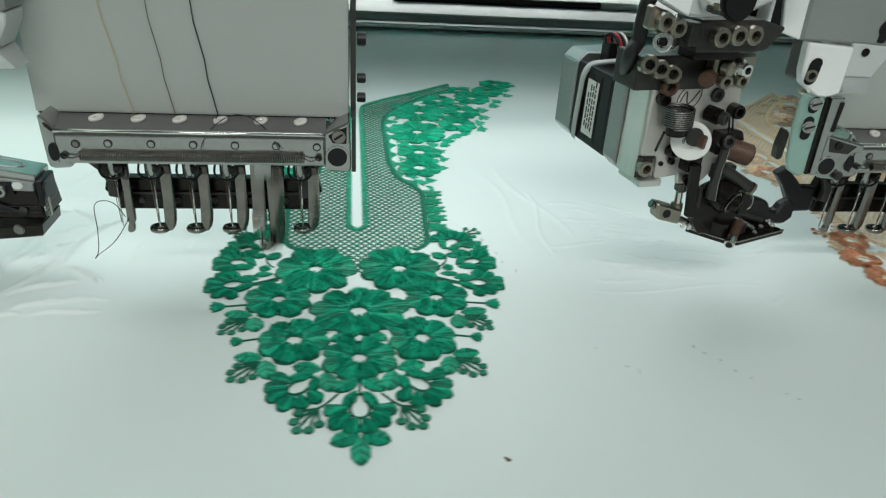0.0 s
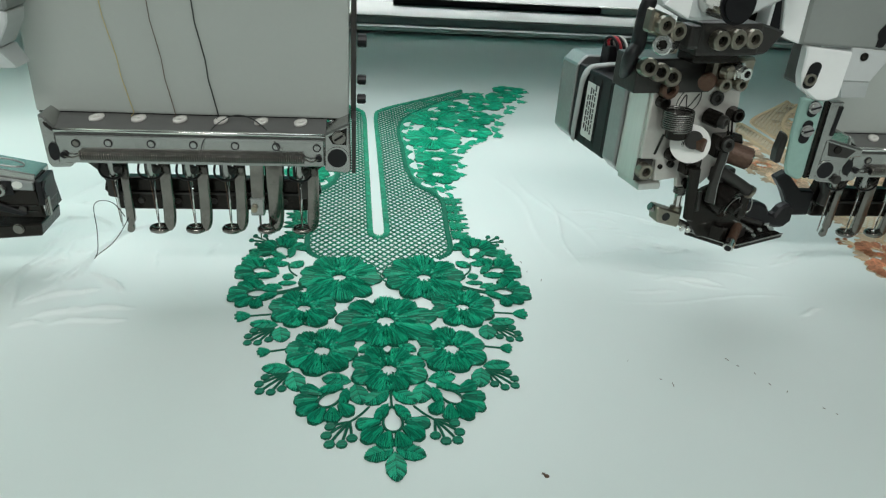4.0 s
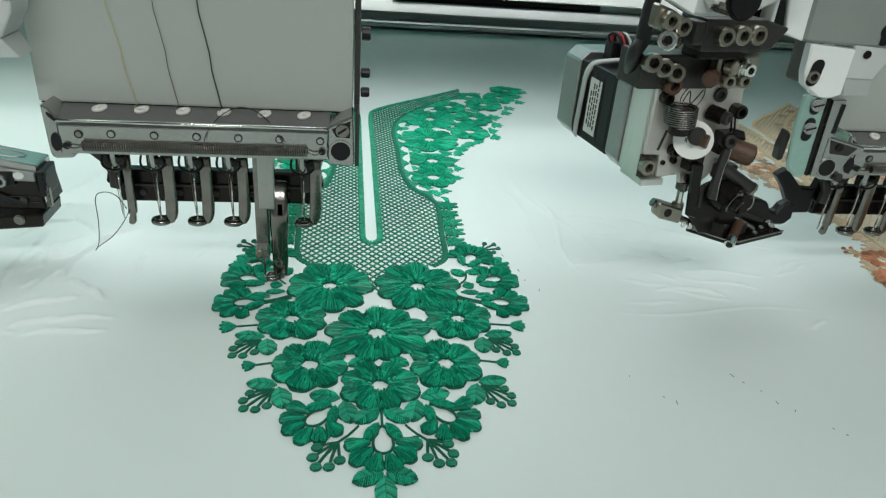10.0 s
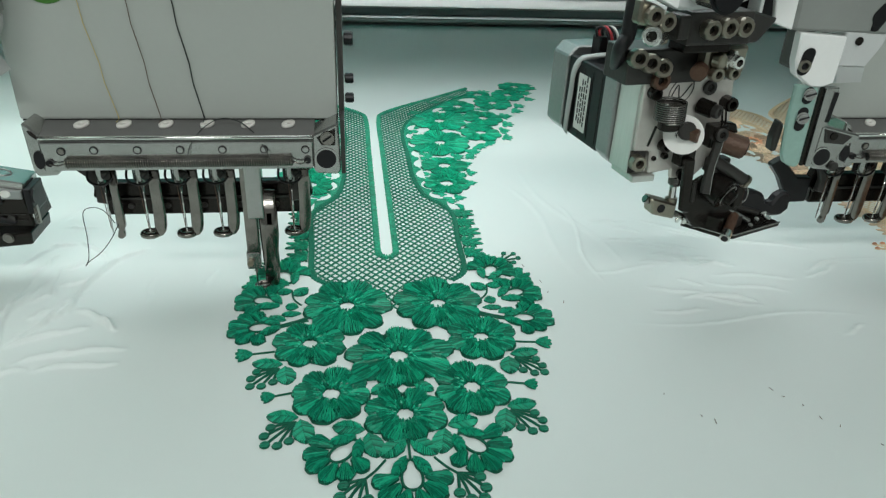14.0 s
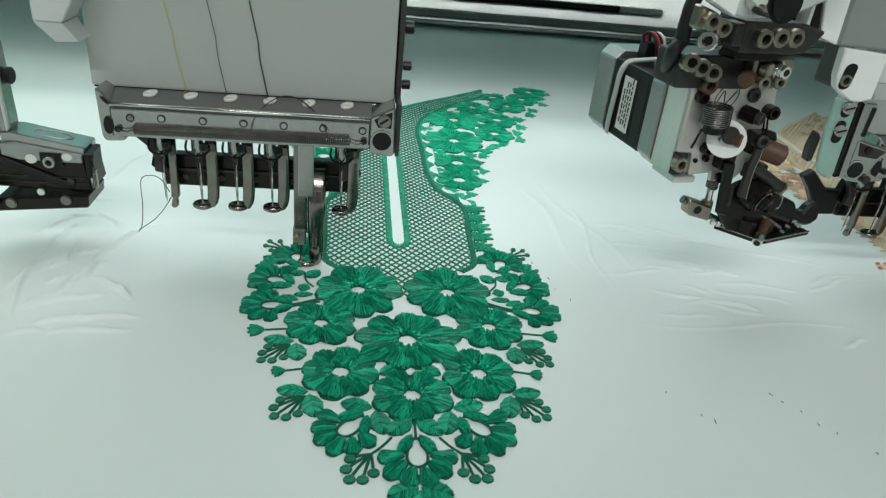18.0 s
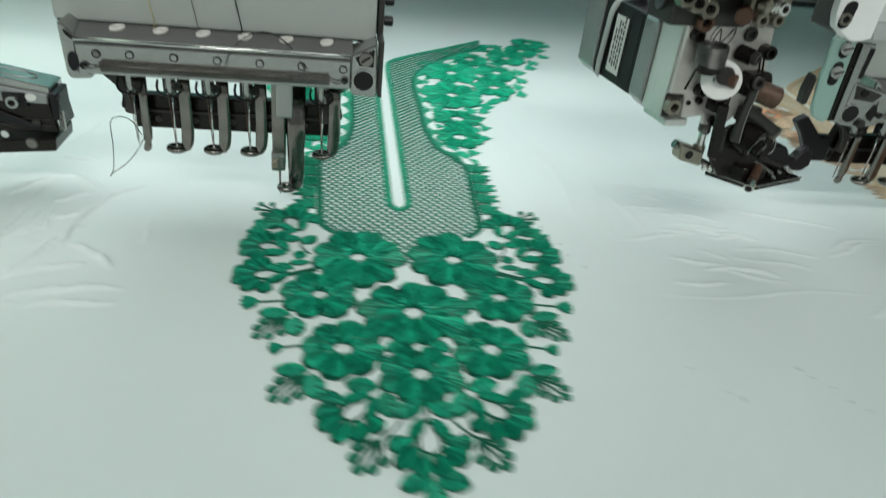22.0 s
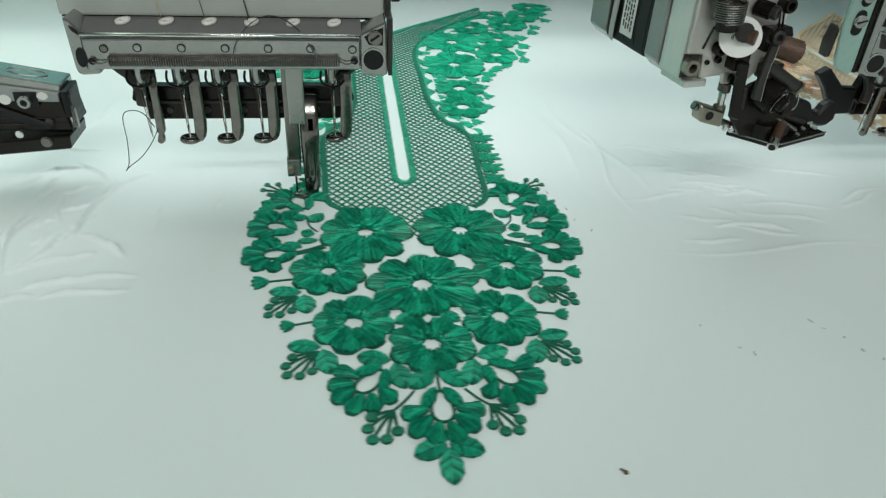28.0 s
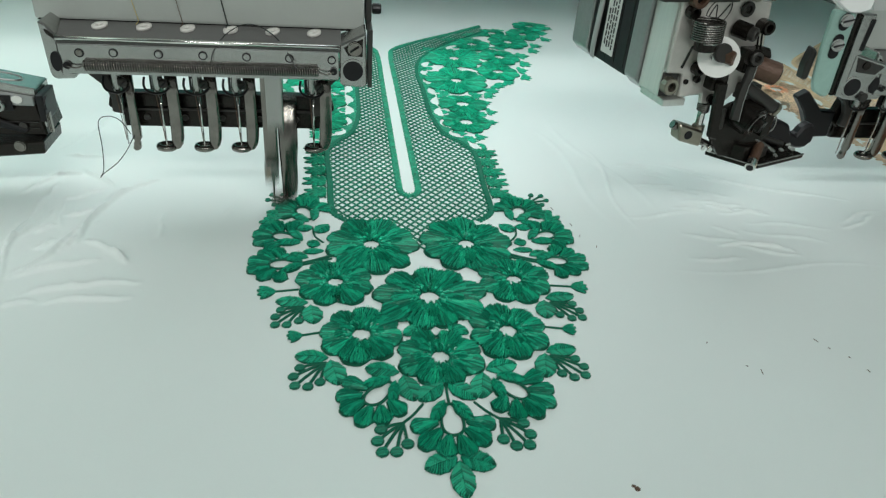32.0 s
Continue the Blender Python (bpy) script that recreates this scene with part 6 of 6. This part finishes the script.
# ---- marks on the cloth ----
def marks():
    rng = random.Random(5)
    bm = rod((0.1314, -0.1419, 0.0001), (0.1314, -0.1419, 0.0005), 0.0011, 0.0006, n=7)
    rod((0.1300, -0.1405, 0.0001), (0.1308, -0.1412, 0.0004), 0.0005, n=5, bm=bm)
    obj("lint_fleck", bm, BROWN_THREAD, cloth, "dark fleck of lint")
    for x, y in ((150, 60), (152, 48), (158, 30), (160, 18), (240, -70), (243, -76), (249, -82), (252, -90), (258, -96), (205, -88), (200, -85), (268, -108), (272, -112), (166, 8), (190, -70)):
        bm = rod((x / 1000, y / 1000, 0.0004), (x / 1000 + rng.uniform(-0.001, 0.001), y / 1000 - rng.uniform(0.0006, 0.003), 0.0004), 0.00015, n=5)
        obj("thread_snip", bm, BROWN_THREAD, cloth)


marks()

# ---- what moves ----
FEED = [  # seconds, the cloth's travel in millimetres
    (0.0, -0.0, 0.0),
    (0.5, -3.5, -1.5),
    (1.0, 4.5, -3.8),
    (1.5, 9.8, -1.9),
    (2.0, 9.5, -3.2),
    (2.5, 17.0, -2.6),
    (4.5, 9.8, -9.5),
    (5.0, 6.6, -9.9),
    (5.5, 7.2, -12.9),
    (6.0, 5.2, -13.6),
    (6.5, 3.1, -10.6),
    (7.0, 7.5, -25.8),
    (7.5, 3.8, -22.9),
    (8.0, 1.9, -31.3),
    (8.5, 0.7, -29.1),
    (9.0, 2.0, -23.9),
    (9.5, 6.1, -18.0),
    (10.0, 8.4, -24.1),
    (10.5, 5.6, -35.3),
    (11.0, 3.5, -41.0),
    (11.5, 8.3, -38.5),
    (12.0, 10.4, -43.1),
    (12.5, 14.0, -47.5),
    (13.0, 19.0, -49.3),
    (13.5, 17.8, -40.8),
    (14.0, 21.1, -37.5),
    (14.5, 16.9, -36.0),
    (15.0, 14.0, -35.6),
    (15.5, 9.7, -38.3),
    (17.5, 9.9, -33.6),
    (18.0, 5.7, -41.9),
    (18.5, -0.1, -47.4),
    (19.0, 2.1, -49.9),
    (19.5, 5.5, -53.7),
    (20.0, 5.9, -54.1),
    (20.5, 11.0, -45.2),
    (21.0, 17.7, -61.9),
    (21.5, 13.7, -61.2),
    (22.0, 14.6, -60.8),
    (22.5, 15.2, -68.4),
    (23.0, 11.3, -57.6),
    (23.5, 5.2, -60.5),
    (24.0, 6.1, -57.3),
    (24.5, 2.9, -58.0),
    (25.0, 8.6, -54.8),
    (25.5, 6.9, -65.3),
    (27.5, 6.4, -64.6),
    (28.0, 8.5, -54.9),
    (28.5, 13.5, -56.8),
    (29.0, 16.4, -57.9),
    (29.5, 20.6, -56.6),
    (30.0, 21.7, -54.9),
    (30.5, 24.3, -52.0),
    (31.0, 30.0, -51.2),
    (31.5, 30.0, -48.4),
    (32.0, 22.9, -54.9),
]
# quick jogs of the frame between two stitches, millimetres
JOGS = {0.0: (1.2, 0.0), 2.0: (1.2, 0.0), 5.0: (1.6, -0.9), 8.0: (0.5, -4.2), 9.0: (2.5, 1.8), 15.0: (0.9, -0.5), 21.0: (4.0, -0.7), 22.0: (2.2, -1.8), 28.0: (0.9, 0.0), 29.0: (0.9, -0.6)}
DOWN = {1: 1, 2: 1, 6: 1, 7: 1, 10: 1, 12: 1, 14: 1, 18: 1, 19: 1, 24: 1, 25: 1, 28: 1, 31: 1, 32: 0.9, 0: 0.3, 13: 0.35, 20: 0.3, 22: 0.6, 15: 0.25, 23: 0.25, 11: 0.2}


def motions():
    rows = []
    for t, x, y in FEED:
        jog = JOGS.get(t)
        if jog and t > 0:
            rows.append((t - 1 / 30, x - 2 * jog[0], y - 2 * jog[1]))
        rows.append((t, x, y))
        if jog:
            rows.append((t + 1 / 30, x + 2 * jog[0], y + 2 * jog[1]))
    walk(cloth, [(t, pose(x / 1000, y / 1000, 0)) for t, x, y in rows])
    foot_rows, bar_rows = [], []
    lift = 0.0330
    for i in range(321):
        t = i / 10
        if i % 10 == 0:
            d = DOWN.get(i // 10, 0.0)
        else:
            a, b = DOWN.get(i // 10, 0.0), DOWN.get(i // 10 + 1, 0.0)
            d = 0.5 - 0.5 * math.cos(math.pi * (i % 10)) if (a > 0.5) != (b > 0.5) else (a if i % 2 == 0 else 1 - a)
        foot_rows.append((t, pose(NEEDLES[4], NY, 0.0008 + lift * (1 - d))))
        bar_rows.append((t, pose(NEEDLES[4] - 0.0035, NY + 0.0005, 0.0020 + 0.030 * (1 - d))))
    walk(foot5, foot_rows)
    walk(needle_bar, bar_rows)


motions()
